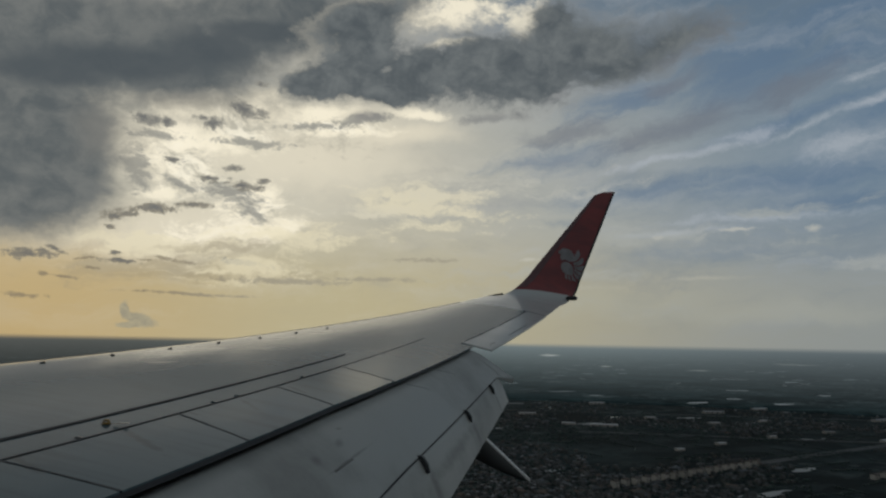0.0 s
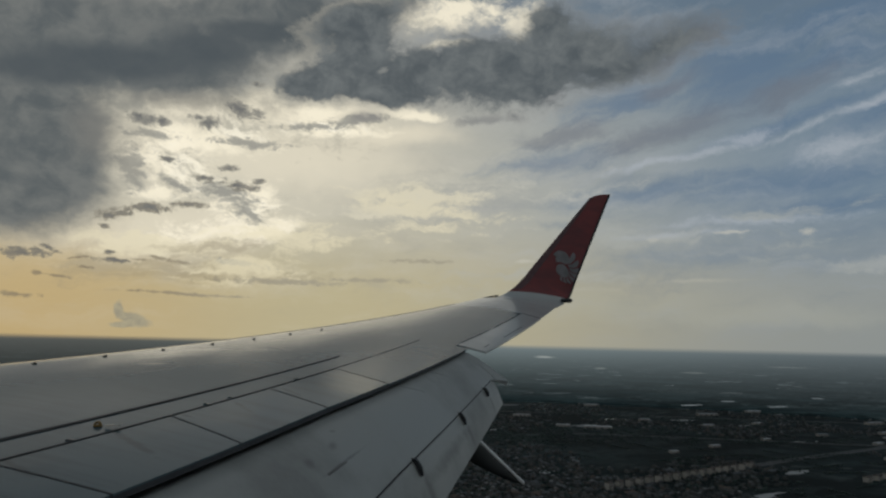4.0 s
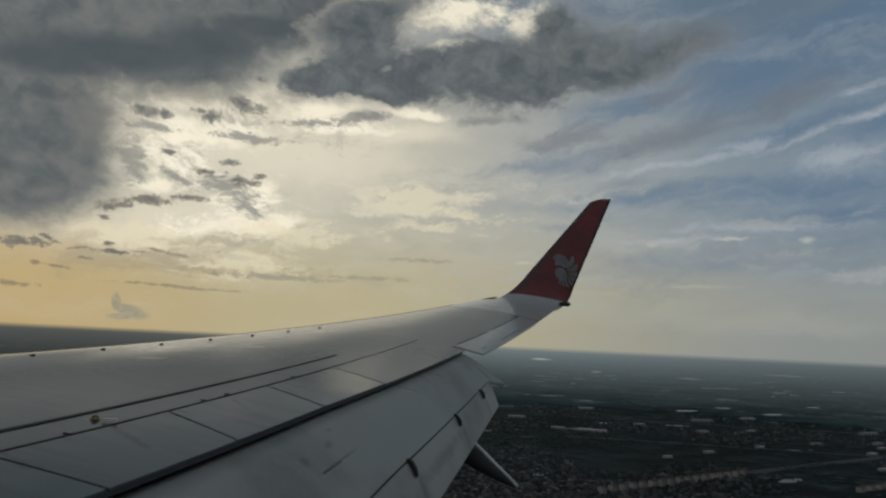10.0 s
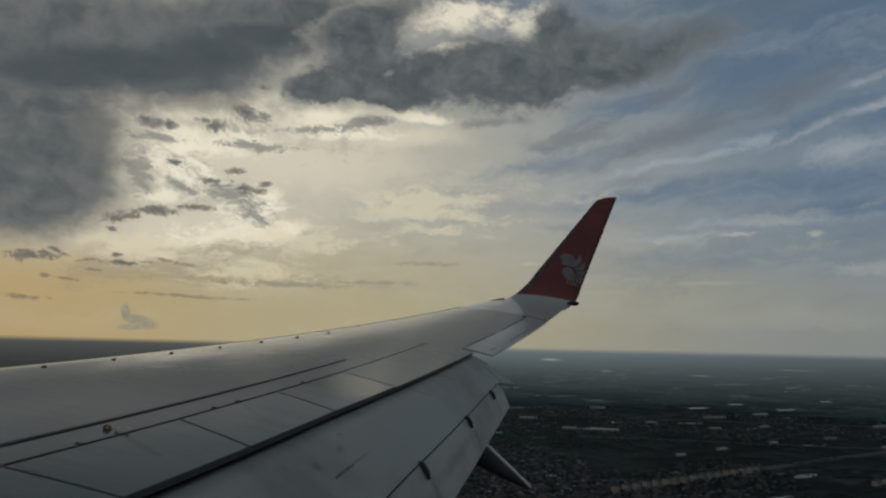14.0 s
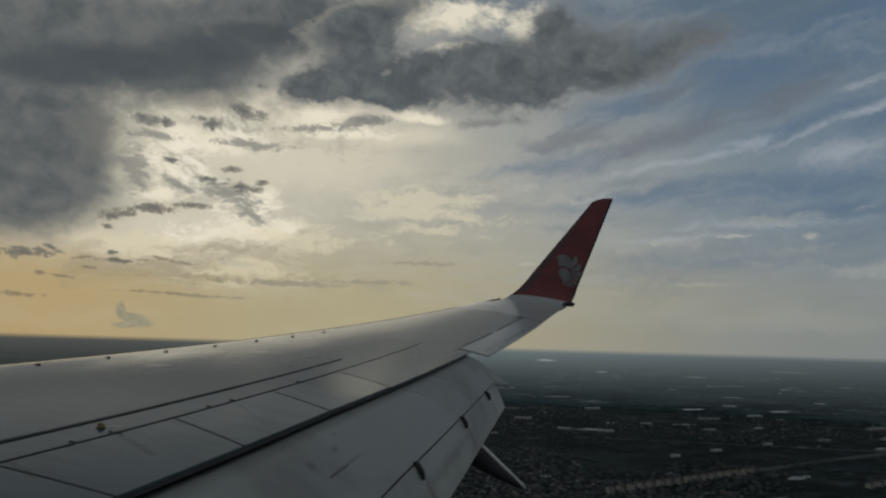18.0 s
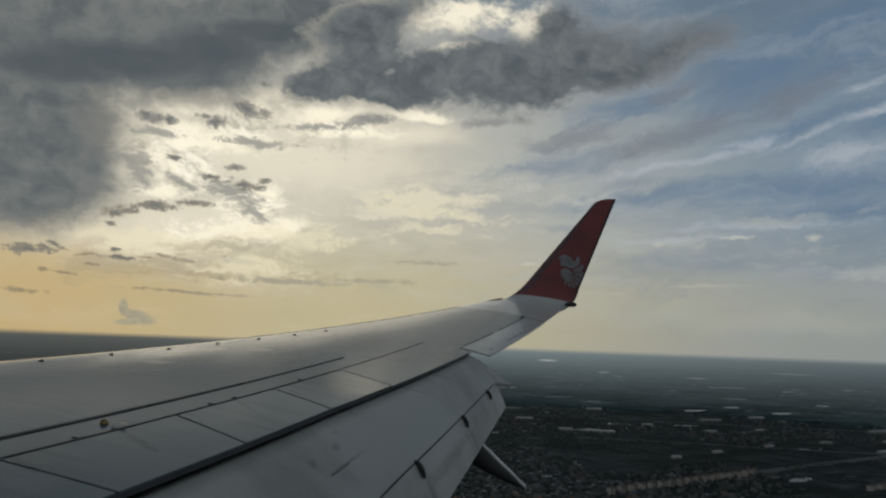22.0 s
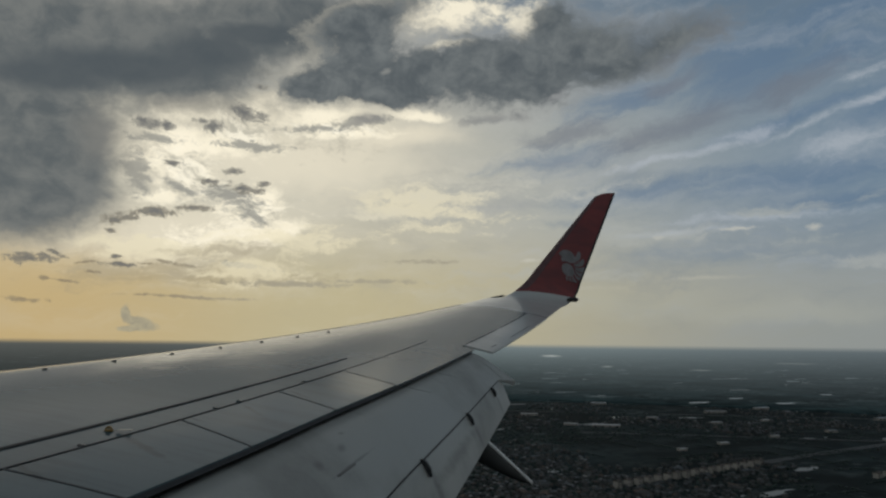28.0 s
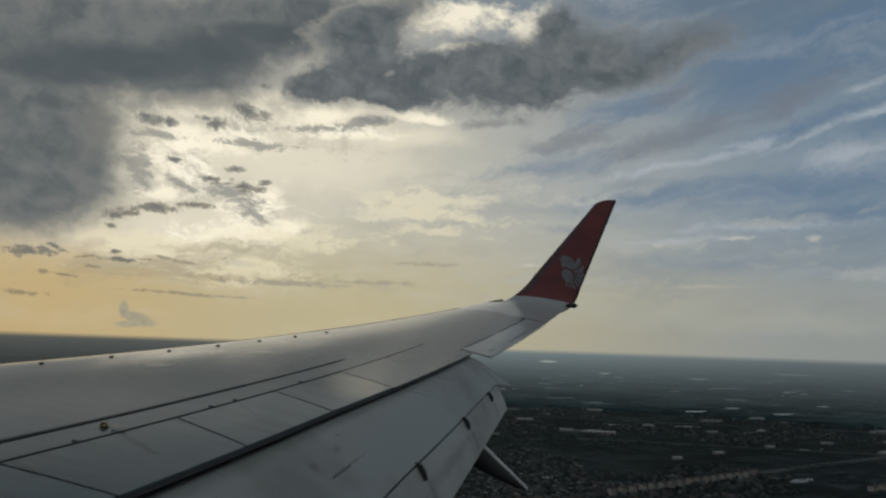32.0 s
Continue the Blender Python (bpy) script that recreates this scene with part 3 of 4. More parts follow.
panel("aileron", 9.62, 13.33, lambda y: aileron_x(y) + 0.003, lambda y: chord(y)[1] - 0.002, TIP_SHEEN, 0.002, 0.025, 0.0, 0.012)


def strip(name, y0, y1, line, wide0, wide1, mat, lift=0.005, label="", n=24):
    """A thin strip along a line on the skin."""
    grid = []
    for i in range(n + 1):
        y = y0 + (y1 - y0) * i / n
        w = wide0 + (wide1 - wide0) * i / n
        grid.append([top_at(y, line(y) - w / 2, lift), top_at(y, line(y) + w / 2, lift)])
    return part(name, slab(bmesh.new(), grid, 0.006), mat, wing, label)


strip("seal_strip", 0.4, 5.9, lambda y: -1.93 + 0.345 * (y - 5.06), 0.042, 0.022, RUBBER, 0.006, "dark rubber seal along the spoiler bay")
strip("seal_strip", 5.9, 7.62, lambda y: -1.93 + 0.345 * (y - 5.06), 0.022, 0.012, PALE_SEAL, 0.006, "paler outer end of the rubber seal")
strip("hinge_seal", 0.25, 6.6, hinge_x, 0.015, 0.008, SEAM, 0.0055)
strip("hinge_seal", 6.6, 9.38, hinge_x, 0.010, 0.006, PALE_SEAL, 0.0055)
strip("aileron_seal", 9.75, 11.2, aileron_x, 0.02, 0.022, SEAM)
strip("aileron_seal", 11.5, 13.3, aileron_x, 0.022, 0.022, SEAM)
strip("tab_joint", 9.9, 10.15, lambda y: chord(y)[1] - 0.1, 0.012, 0.012, FAINT, 0.005)
strip("tab_joint", 10.9, 12.1, lambda y: chord(y)[1] - 0.085, 0.012, 0.012, FAINT, 0.005)
for y in EDGES[1:]:
    half = 0.008 if y < 6.5 else 0.004
    grid = [[top_at(y - side_cut(y) * k / 8 + s, hinge_x(y) + (spoiler_x(y - side_cut(y)) - hinge_x(y)) * k / 8, 0.0065) for s in (-half, half)] for k in range(9)]
    part("spoiler_joint", slab(bmesh.new(), grid, 0.006), SEAM if y < 6.5 else FAINT, wing)
for y in (13.345,):
    grid = [[top_at(y + s, aileron_x(y) + (chord(y)[1] - aileron_x(y)) * k / 6, 0.006) for s in (-0.011, 0.011)] for k in range(7)]
    part("aileron_joint", slab(bmesh.new(), grid, 0.006), FAINT, wing)

# bare metal slats along the leading edge
for a, b in ((0.4, 3.2), (3.2, 5.9), (5.9, 8.6), (8.6, 11.2), (11.2, 13.6)):
    panel("slat", a, b, lambda y: chord(y)[0] + 0.004, lambda y: chord(y)[0] + 0.11 * (chord(y)[1] - chord(y)[0]), SLAT, 0.004, 0.01, 0.0, 0.006, "bare metal leading edge slat")

# vortex generators along the nose
for k in range(7):
    y = 9.27 - 0.587 * k
    le, te, z, inc = chord(y)
    x = le + 0.24 * (te - le)
    bm = bmesh.new()
    c = top_at(y, x)
    pts = [(-0.022, 0, -0.01), (0.022, 0, -0.01), (0.02, 0, 0.011), (0.0, 0, 0.013), (-0.015, 0, 0.005)]
    turn = Matrix.Rotation(radians(24), 3, "Z")
    rings = [[c + turn @ Vector((px, s, pz)) for px, py, pz in pts] for s in (-0.008, 0.008)]
    loft(bm, rings)
    box(bm, c + Vector((0, 0, 0.001)), (0.042, 0.018, 0.005), turn.to_4x4())
    part("vortex_generator", bm, STEEL, wing, "small dark metal fin on the skin")

# spoiler hinge fittings and the rope anchor
for y in (4.06, 5.2, 5.47, 6.4):
    bm = bmesh.new()
    c = top_at(y, hinge_x(y) - 0.03)
    loft(bm, [[c + Vector((dx, dy, dz)) for dx, dz in ((-0.022, -0.004), (0.026, -0.004), (0.026, 0.004), (0.0, 0.008), (-0.016, 0.004))] for dy in (-0.012, 0.012)])
    part("hinge_cover", bm, STEEL if y < 5 else GREY, wing)
anchor_at = top_at(4.36, -2.06)
bm = bmesh.new()
rings = []
for r, h in ((0.028, 0.0), (0.028, 0.004), (0.020, 0.009), (0.012, 0.010)):
    rings.append([anchor_at + Vector((r * math.cos(a), r * math.sin(a), h)) for a in (2 * math.pi * k / 16 for k in range(16))])
loft(bm, rings)
anchor = part("rope_anchor", bm, YELLOW, wing, "yellow escape rope anchor")
bm = bmesh.new()
arch = [anchor_at + Vector((0.017 * math.cos(a), 0, 0.007 + 0.017 * math.sin(a))) for a in steps(0, math.pi, 10)]
loft(bm, [[p + Vector((0, 0.01 * math.cos(b), 0)) + (p - anchor_at).normalized() * 0.007 * math.sin(b) for b in (k * math.pi / 3 for k in range(6))] for p in arch])
part("ring", bm, YELLOW, anchor)
bm = bmesh.new()
slab(bm, [[anchor_at + Vector((0.05 + 0.085 * k, 0.015 * k - 0.01 + s, 0.006)) for s in (0, 0.024)] for k in range(2)], 0.004)
part("wear_mark", bm, ALUMINIUM, anchor)


# ---- flaps ----
def droop(y):
    """How the flap's depth grows towards the root."""
    return 1.0 + 0.134 * (9.5 - y)


def flap_ring(y, line, under):
    g, k = top_at(y, spoiler_x(y)), droop(y)
    up = [g + Vector((k * a, 0, k * b)) for a, b in line]
    lo = [g + Vector((k * a, 0, k * b)) for a, b in under]
    return up + lo


bm = bmesh.new()
MAIN = [(-0.20, -0.19), (-0.17, -0.12), (-0.09, -0.062), (0.0, -0.052), (0.12, -0.110), (0.25, -0.208), (0.375, -0.333), (0.388, -0.354)]
UNDER = [(0.375, -0.374), (0.2, -0.29), (0.0, -0.235), (-0.15, -0.22)]
loft(bm, [flap_ring(y, MAIN, UNDER) for y in steps(0.3, 9.47, 36)])
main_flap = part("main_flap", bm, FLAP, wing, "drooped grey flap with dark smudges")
bm = bmesh.new()
AFT = [(0.35, -0.39), (0.364, -0.362), (0.396, -0.372), (0.44, -0.455), (0.49, -0.57), (0.531, -0.68)]
AUNDER = [(0.525, -0.685), (0.45, -0.56), (0.37, -0.45)]
loft(bm, [flap_ring(y, AFT, AUNDER) for y in steps(0.3, 9.36, 36)])
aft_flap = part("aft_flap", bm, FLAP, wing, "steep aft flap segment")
bm = bmesh.new()
loft(bm, [flap_ring(y, [(0.364, -0.334), (0.388, -0.364)], [(0.388, -0.38), (0.36, -0.368)]) for y in steps(0.3, 9.3, 24)])
part("flap_gap_seal", bm, RUBBER, main_flap)
# the flap's outer end flares into a lip that overhangs the aft segment
END = [(-0.1, -0.075), (0.0, -0.050), (0.14, -0.120), (0.32, -0.240), (0.575, -0.432), (0.552, -0.492), (0.40, -0.42), (0.2, -0.31), (0.0, -0.24)]
INNER = [(-0.1, -0.080), (0.0, -0.062), (0.12, -0.120), (0.25, -0.218), (0.37, -0.338), (0.372, -0.352), (0.30, -0.33), (0.2, -0.30), (0.0, -0.24)]
rings = []
for f in steps(0.0, 1.0, 6):
    y = 9.12 + 0.40 * f
    g, k = top_at(y, spoiler_x(y)), droop(y)
    rings.append([g + Vector((k * (a0 + (a1 - a0) * f * f), 0, k * (b0 + (b1 - b0) * f * f))) for (a0, b0), (a1, b1) in zip(INNER, END)])
bm = bmesh.new()
loft(bm, rings)
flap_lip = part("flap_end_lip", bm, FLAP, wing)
edge = [p.lerp(q, 0.5) for p, q in zip(rings[3][1:5], rings[4][1:5])]
part("end_seam", slab(bmesh.new(), [[p + Vector((0, w, 0.004)) for w in (-0.005, 0.005)] for p in edge], 0.012), SCUFF, flap_lip)
for y in (8.88, 7.74, 6.24, 4.9):
    g, k = top_at(y, spoiler_x(y)), droop(y)
    a, b = g + Vector((k * 0.378, 0, k * -0.34)), g + Vector((k * 0.446, 0, k * -0.447))
    along = (b - a).normalized()
    out = Vector((-along.z, 0, along.x))
    out = out if out.z > 0 else -out
    bm = bmesh.new()
    prof = [(0, -0.02), (0.03, 0.012), (0.11, 0.016), (0.155, 0.0), (0.15, -0.02)]
    loft(bm, [[a + along * s * k * 0.85 + out * o + Vector((0, dy, 0)) for s, o in prof] for dy in (-0.06, 0.06)])
    fit = part("hinge_fitting", bm, RUBBER, aft_flap)
    bm = bmesh.new()
    loft(bm, [[a + along * (0.05 + s) * k * 0.85 + out * (0.017 + o) + Vector((0, dy, 0)) for s, o in ((-0.01, -0.004), (0, 0.006), (0.06, 0.006), (0.075, -0.006))] for dy in (-0.032, 0.026)])
    part("hinge_pin", bm, FAINT, fit)



def flap_top(y, x, up=0.004):
    """A point of the main flap's upper face at span y, x metres behind the gap where the flap is as deep as at its outer end."""
    g, k = top_at(y, spoiler_x(y)), droop(y)
    return g + Vector((k * x, 0, k * float(np.interp(x, [p[0] for p in MAIN], [p[1] for p in MAIN])) + up))


# a dark filled joint and chordwise seams on the flap's upper face
part("filled_joint", slab(bmesh.new(), [[flap_top(y, 0.235 + w, 0.003) for w in (-0.004, 0.004)] for y in steps(5.06, 5.36, 6)], 0.01), SMUDGE, main_flap)
for y in (7.25, 8.1):
    part("chord_seam", slab(bmesh.new(), [[flap_top(y + 0.05 * k + w, 0.01 + 0.035 * k, 0.003) for w in (-0.005, 0.005)] for k in range(5)], 0.01), SCUFF, main_flap)

# flap track fairing hanging under the flap
bm = bmesh.new()
rings = []
for k in range(15):
    s = k / 14
    x = -0.9 + 1.957 * s
    ridge = -1.192 - 0.9116 * (x - 0.548) if x > 0.1 else -0.784 - 0.25 * (x - 0.1)
    half = 0.40 * (1 - s) ** 0.8 + 0.008
    wide = 0.19 * (1 - s) ** 0.6 + 0.01
    rings.append([Vector((x, 8.2 + wide * math.cos(a), ridge - half + half * math.sin(a))) for a in (2 * math.pi * j / 20 for j in range(20))])
loft(bm, rings)
fairing = part("flap_track_fairing", bm, FAIRING_SHADE, wing, "tapering grey flap track fairing, its shaded side painted dark")
# strip along the ridge that carries the painted highlight
bm = bmesh.new()
lit_strip = []
facing = Vector((0.77, -0.23, 0.6)).normalized()
for k in range(4, 15):
    ring = rings[k]
    axis = (rings[min(k + 1, 14)][5] - rings[k - 1][5]).normalized()
    across = facing.cross(axis).normalized()
    across = across if across.y < 0 else -across
    wide = 0.055 * (1 - k / 14) ** 0.5 + 0.02
    lit_strip.append([ring[5] + Vector((0, 0, 0.018)) - across * 0.01, ring[5] + Vector((0, 0, 0.018)) + across * wide])
slab(bm, lit_strip, 0.03)
part("fairing_lit_strip", bm, RIDGE_LIT, fairing, "upper ridge with its lit edge painted pale")


# ---- winglet ----
def bezier(a, b, c, t):
    return a * (1 - t) ** 2 + b * 2 * t * (1 - t) + c * t * t


LE0, LE1, LE2, LE3 = top_at(14.8, chord(14.8)[0]), Vector((1.56, 15.36, 0.80)), Vector((2.10, 15.62, 1.535)), Vector((3.68, 16.1, 3.44))
TE0, TE1, TE2, TE3 = top_at(14.8, chord(14.8)[1]), Vector((3.04, 15.68, 0.80)), Vector((3.14, 15.62, 1.247)), Vector((4.115, 16.1, 3.472))


def winglet_edges(s):
    """Front and rear edge; s from 0 at the wing tip over 1 at the end of the bend to 2 at the top."""
    if s <= 1:
        return bezier(LE0, LE1, LE2, s), bezier(TE0, TE1, TE2, s)
    f = s - 1
    a, b = LE2.lerp(LE3, f), TE2.lerp(TE3, f)
    if f > 0.955:
        a = a.lerp(b, 0.35 * ((f - 0.955) / 0.045) ** 2)
    return a, b


def winglet_at(s, u, inner=1.0, up=0.0):
    a, b = winglet_edges(s)
    a1, b1 = winglet_edges(min(s + 0.02, 2.0))
    a0, b0 = winglet_edges(max(s - 0.02, 0.0))
    along = ((a1 + b1) - (a0 + b0)).normalized()
    line = b - a
    n = line.cross(along).normalized()
    n = n if n.y <= 0.15 or n.z > 0.6 else -n
    blend = min(s, 1.0)
    thick = thickness(u) * (1 - 0.25 * blend) * (1.0 if inner > 0 else 0.75)
    return a + line * u + n * inner * (line.length * thick + up)


def winglet_ring(s):
    us = [(k / 14) ** 1.6 for k in range(15)]
    return [winglet_at(s, u) for u in us[::-1]] + [winglet_at(s, u, -1.0) for u in us[1:-1]]


bm = bmesh.new()
loft(bm, [winglet_ring(s) for s in steps(0.0, 0.56, 8)])
part("wing_tip", bm, TIP_SHEEN, wing, "grey upward bend of the wing tip")
bm = bmesh.new()
loft(bm, [winglet_ring(s) for s in steps(0.562, 1.0, 7) + steps(1.02, 1.95, 16) + steps(1.955, 2.0, 5)])
winglet = part("winglet", bm, RED, wing, "dark red winglet with a pale bird emblem")


def patch(name, outline, mat, parent, proud=0.007):
    """A flat mark lying on the winglet's inner face; the outline is in metres, from the emblem's middle, back and up."""
    bm = bmesh.new()
    cs, cu = 1.235, 0.60
    a, b = winglet_edges(cs)
    rise = (winglet_edges(cs + 0.1)[0] - winglet_edges(cs)[0]).z * 10
    rows = []
    for px, pz in outline:
        s = cs + pz / rise
        e0, e1 = winglet_edges(s)
        x = a.lerp(b, cu).x + px
        rows.append((s, min(max((x - e0.x) / (e1.x - e0.x), 0.02), 0.98)))
    top = [bm.verts.new(winglet_at(s, u, 1.0, proud)) for s, u in rows]
    low = [bm.verts.new(winglet_at(s, u, 1.0, 0.0)) for s, u in rows]
    bm.faces.new(top)
    for i in range(len(top)):
        j = (i + 1) % len(top)
        bm.faces.new((top[i], top[j], low[j], low[i]))
    return part(name, bm, mat, parent, "", False)


def oval(cx, cz, rx, rz, turn=0.0, a0=0.0, a1=360.0, n=18):
    c, s = math.cos(radians(turn)), math.sin(radians(turn))
    pts = [(rx * math.cos(radians(a)), rz * math.sin(radians(a))) for a in steps(a0, a1 - (a1 - a0) / n if a1 - a0 >= 360 else a1, n)]
    return [(cx + x * c - z * s, cz + x * s + z * c) for x, z in pts]


HEAD = [(-0.20, 0.02), (-0.15, 0.075), (-0.08, 0.12), (0.02, 0.135), (0.11, 0.11), (0.17, 0.05), (0.18, -0.03), (0.14, -0.085), (0.06, -0.105), (0.0, -0.09), (-0.06, -0.09), (-0.12, -0.115), (-0.15, -0.06), (-0.13, -0.01)]
emblem = patch("emblem", [(-0.135 + x, -0.02 + z) for x, z in HEAD], WHITE, winglet, 0.007)
tagged(emblem, "pale round emblem with a fan of feathers")
patch("emblem_disc", oval(-0.135, -0.262, 0.145, 0.117, 0, n=24), WHITE, emblem, 0.009)
ROOT = (-0.110, -0.215)
for k, (tx, tz, half) in enumerate(((0.16, 0.13, 0.05), (0.255, 0.0, 0.046), (0.275, -0.145, 0.044), (0.235, -0.27, 0.036), (0.16, -0.37, 0.034), (0.055, -0.45, 0.03), (-0.05, -0.485, 0.026), (-0.15, -0.475, 0.026))):
    dx, dz = tx - ROOT[0], tz - ROOT[1]
    long = math.hypot(dx, dz)
    dx, dz = dx / long, dz / long
    r0 = 0.14
    shape = []
    for f, w in ((0.0, 0.35), (0.3, 0.7), (0.65, 1.0), (0.88, 0.85), (1.0, 0.3)):
        shape.append((r0 + (long - r0) * f, half * w, 0.035 * math.sin(math.pi * f)))
    left = [(ROOT[0] + dx * r - dz * (w - b), ROOT[1] + dz * r + dx * (w - b)) for r, w, b in shape]
    right = [(ROOT[0] + dx * r + dz * (w + b), ROOT[1] + dz * r - dx * (w + b)) for r, w, b in shape]
    patch("emblem_feather", left + right[::-1], WHITE, emblem, 0.011 + 0.002 * (k % 2))
# black strip stands in for the shade on the blunt rear face
bm = bmesh.new()
loft(bm, [[winglet_edges(s)[1] + Vector((dx, dy, 0)) for dx, dy in ((-0.034, -0.02), (0.014, -0.014), (0.014, 0.014), (-0.034, 0.02))] for s in steps(0.6, 1.0, 6) + steps(1.05, 1.995, 10)])
part("trailing_edge", bm, RUBBER, winglet, "blunt rear edge, its shaded face painted black")

nose = []
for s in steps(0.62, 1.97, 24):
    wide = 0.15
    nose.append([winglet_at(s, wide * (1 - k / 5) ** 1.5 + 0.002, 1.0, 0.004) for k in range(6)] + [winglet_at(s, wide * (k / 5) ** 1.5 + 0.002, -1.0, 0.004) for k in range(1, 5)])
part("leading_edge", slab(bmesh.new(), nose, 0.003), NOSE, winglet, "dull dark maroon front edge")

# lamp pod at the foot of the winglet's rear edge, and the slat's end at the front
pod = TE0.lerp(TE2, 0.55) + Vector((0.06, 0.03, -0.12))
bm = bmesh.new()
loft(bm, [[pod + Vector((x, r * math.cos(a), r * 0.9 * math.sin(a))) for a in (k * math.pi / 6 for k in range(12))] for x, r in ((-0.16, 0.03), (-0.08, 0.055), (0.04, 0.06), (0.07, 0.045))])
lamp = part("tail_lamp", bm, RUBBER, wing, "small dark lamp pod")
bm = bmesh.new()
loft(bm, [[pod + Vector((x, r * math.cos(a), r * 0.9 * math.sin(a))) for a in (k * math.pi / 6 for k in range(12))] for x, r in ((0.068, 0.04), (0.09, 0.03), (0.1, 0.012))])
part("lamp_lens", bm, GLASS, lamp)
bm = bmesh.new()
slab(bm, [[Vector((0.95 + 0.42 * k / 4, 15.16 + 0.03 * j, 0.866 + 0.10 * k / 4 + 0.006 * math.sin(k))) for j in range(3)] for k in range(5)], 0.035)
part("slat_end", bm, RUBBER, wing)

# fuselage side behind the eye, open at the window
bm = bmesh.new()
R_HULL, MID_Y, MID_Z = 1.9, -1.79, -0.35
xs = steps(-14, 14, 28) + [-0.22, 0.22]
xs = sorted(x for x in xs if abs(x) > 0.2)
angs = steps(-180, 180, 72)
grid = [[bm.verts.new((x, MID_Y + R_HULL * math.cos(radians(a)), MID_Z + R_HULL * math.sin(radians(a)))) for a in angs[:-1]] for x in xs]
for i in range(len(xs) - 1):
    for j in range(72):
        a = angs[j]
        if xs[i] >= -0.23 and xs[i + 1] <= 0.23 and -6 <= a < 26:
            continue
        k = (j + 1) % 72
        bm.faces.new((grid[i][j], grid[i][k], grid[i + 1][k], grid[i + 1][j]))
hull = part("fuselage", bm, HULL, None)
hull.matrix_world = FLIGHT
tagged(hull, "white painted round fuselage side with a cabin window opening", "fuselage", "", "structure")

# ---- the land below ----
REACH = 3000.0


def land_colour(t, o):
    """Fields, woods and built-up patches as seen on a flat plain, tinted for haze; o lies in the plain, in metres."""
    warped = t.vmath("ADD", o, t.scaled(t.noise(o, 0.006, 3.0, 0.5, True), 60.0))

    def cells(scale, turn, long, loc=(0, 0, 0)):
        v = t.node("ShaderNodeTexVoronoi")
        t.put(v.inputs["Vector"], t.mapping(warped, loc, turn, (long, 1.0, 1.0)))
        v.inputs["Scale"].default_value = scale
        c = t.node("ShaderNodeSeparateColor")
        t.put(c.inputs[0], v.outputs["Color"])
        return c.outputs

    big, plots, roofs = cells(0.0055, 18.0, 2.0), cells(0.017, 24.0, 2.6, (50, 80, 0)), cells(0.045, 30.0, 1.8, (7, 3, 0))
    # cool tones here carry some of the bluish haze in the base colour
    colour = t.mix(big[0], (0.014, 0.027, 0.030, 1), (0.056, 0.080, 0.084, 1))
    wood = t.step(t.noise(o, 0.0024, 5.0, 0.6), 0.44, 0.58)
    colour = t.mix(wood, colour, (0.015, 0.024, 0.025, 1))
    town = t.step(t.noise(t.mapping(o, (900, 300, 0)), 0.0016, 5.0, 0.62), 0.47, 0.58)
    colour = t.mix(t.math("MULTIPLY", t.step(plots[0], 0.5, 1.0), 0.6), colour, (0.074, 0.093, 0.096, 1))
    colour = t.mix(t.math("MULTIPLY", town, t.step(roofs[0], 0.5, 1.0)), colour, (0.125, 0.138, 0.138, 1))
    colour = t.mix(t.step(t.noise(o, 0.03, 6.0, 0.65), 0.46, 0.7), colour, (0.013, 0.021, 0.022, 1))
    colour = t.mix(t.math("MULTIPLY", t.math("ADD", t.math("MULTIPLY", town, 0.9), 0.1), t.step(roofs[1], 0.955, 0.975)), colour, (0.17, 0.185, 0.185, 1))
    some = t.math("MULTIPLY", t.step(plots[2], 0.0, 1.0, 0.15, 0.9), t.math("ADD", t.math("MULTIPLY", town, 0.8), 0.2))
    colour = t.mix(t.math("MULTIPLY", t.step(plots[1], 0.94, 0.955), some), colour, (0.15, 0.165, 0.165, 1))
    # blue-green tint over everything stands in for hazy air
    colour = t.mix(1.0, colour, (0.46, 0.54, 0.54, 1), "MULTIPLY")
    return t.mix(t.step(cells(0.03, 22.0, 3.2, (131, 59, 0))[1], 0.985, 0.99), colour, (0.36, 0.38, 0.38, 1))


def land_material():
    m, t, b = material("land", 0.95)
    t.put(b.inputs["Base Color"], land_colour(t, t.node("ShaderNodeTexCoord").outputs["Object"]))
    b.inputs["Specular IOR Level"].default_value = 0.1
    return m


LAND = land_material()
bm = bmesh.new()
rings = [[Vector((0, 0, 0))] * 96] + [[Vector((r * math.sin(2 * math.pi * k / 96), r * math.cos(2 * math.pi * k / 96), 0)) for k in range(96)] for r in (300, 800, 1400, 2000, 2500, REACH + 20)]
rows = [[bm.verts.new(p) for p in r] for r in rings[1:]]
centre = bm.verts.new((0, 0, 0))
for k in range(96):
    bm.faces.new((centre, rows[0][k], rows[0][(k + 1) % 96]))
for a, b in zip(rows, rows[1:]):
    for k in range(96):
        j = (k + 1) % 96
        bm.faces.new((a[k], b[k], b[j], a[j]))
ground = part("ground", bm, LAND, None, "", False)
tagged(ground, "dark flat land of fields, woods and suburbs", "ground", "", "structure")

# hazy distance that closes the land at the horizon; its haze is painted and glows
m = bpy.data.materials.new("far_haze")
m.use_nodes = True
t = Tree(m.node_tree)
o = t.node("ShaderNodeTexCoord").outputs["Object"]
sep = t.node("ShaderNodeSeparateXYZ")
t.put(sep.inputs[0], o)
away = t.vmath("LENGTH", t.vmath("MULTIPLY", o, (1.0, 1.0, 0.0)))
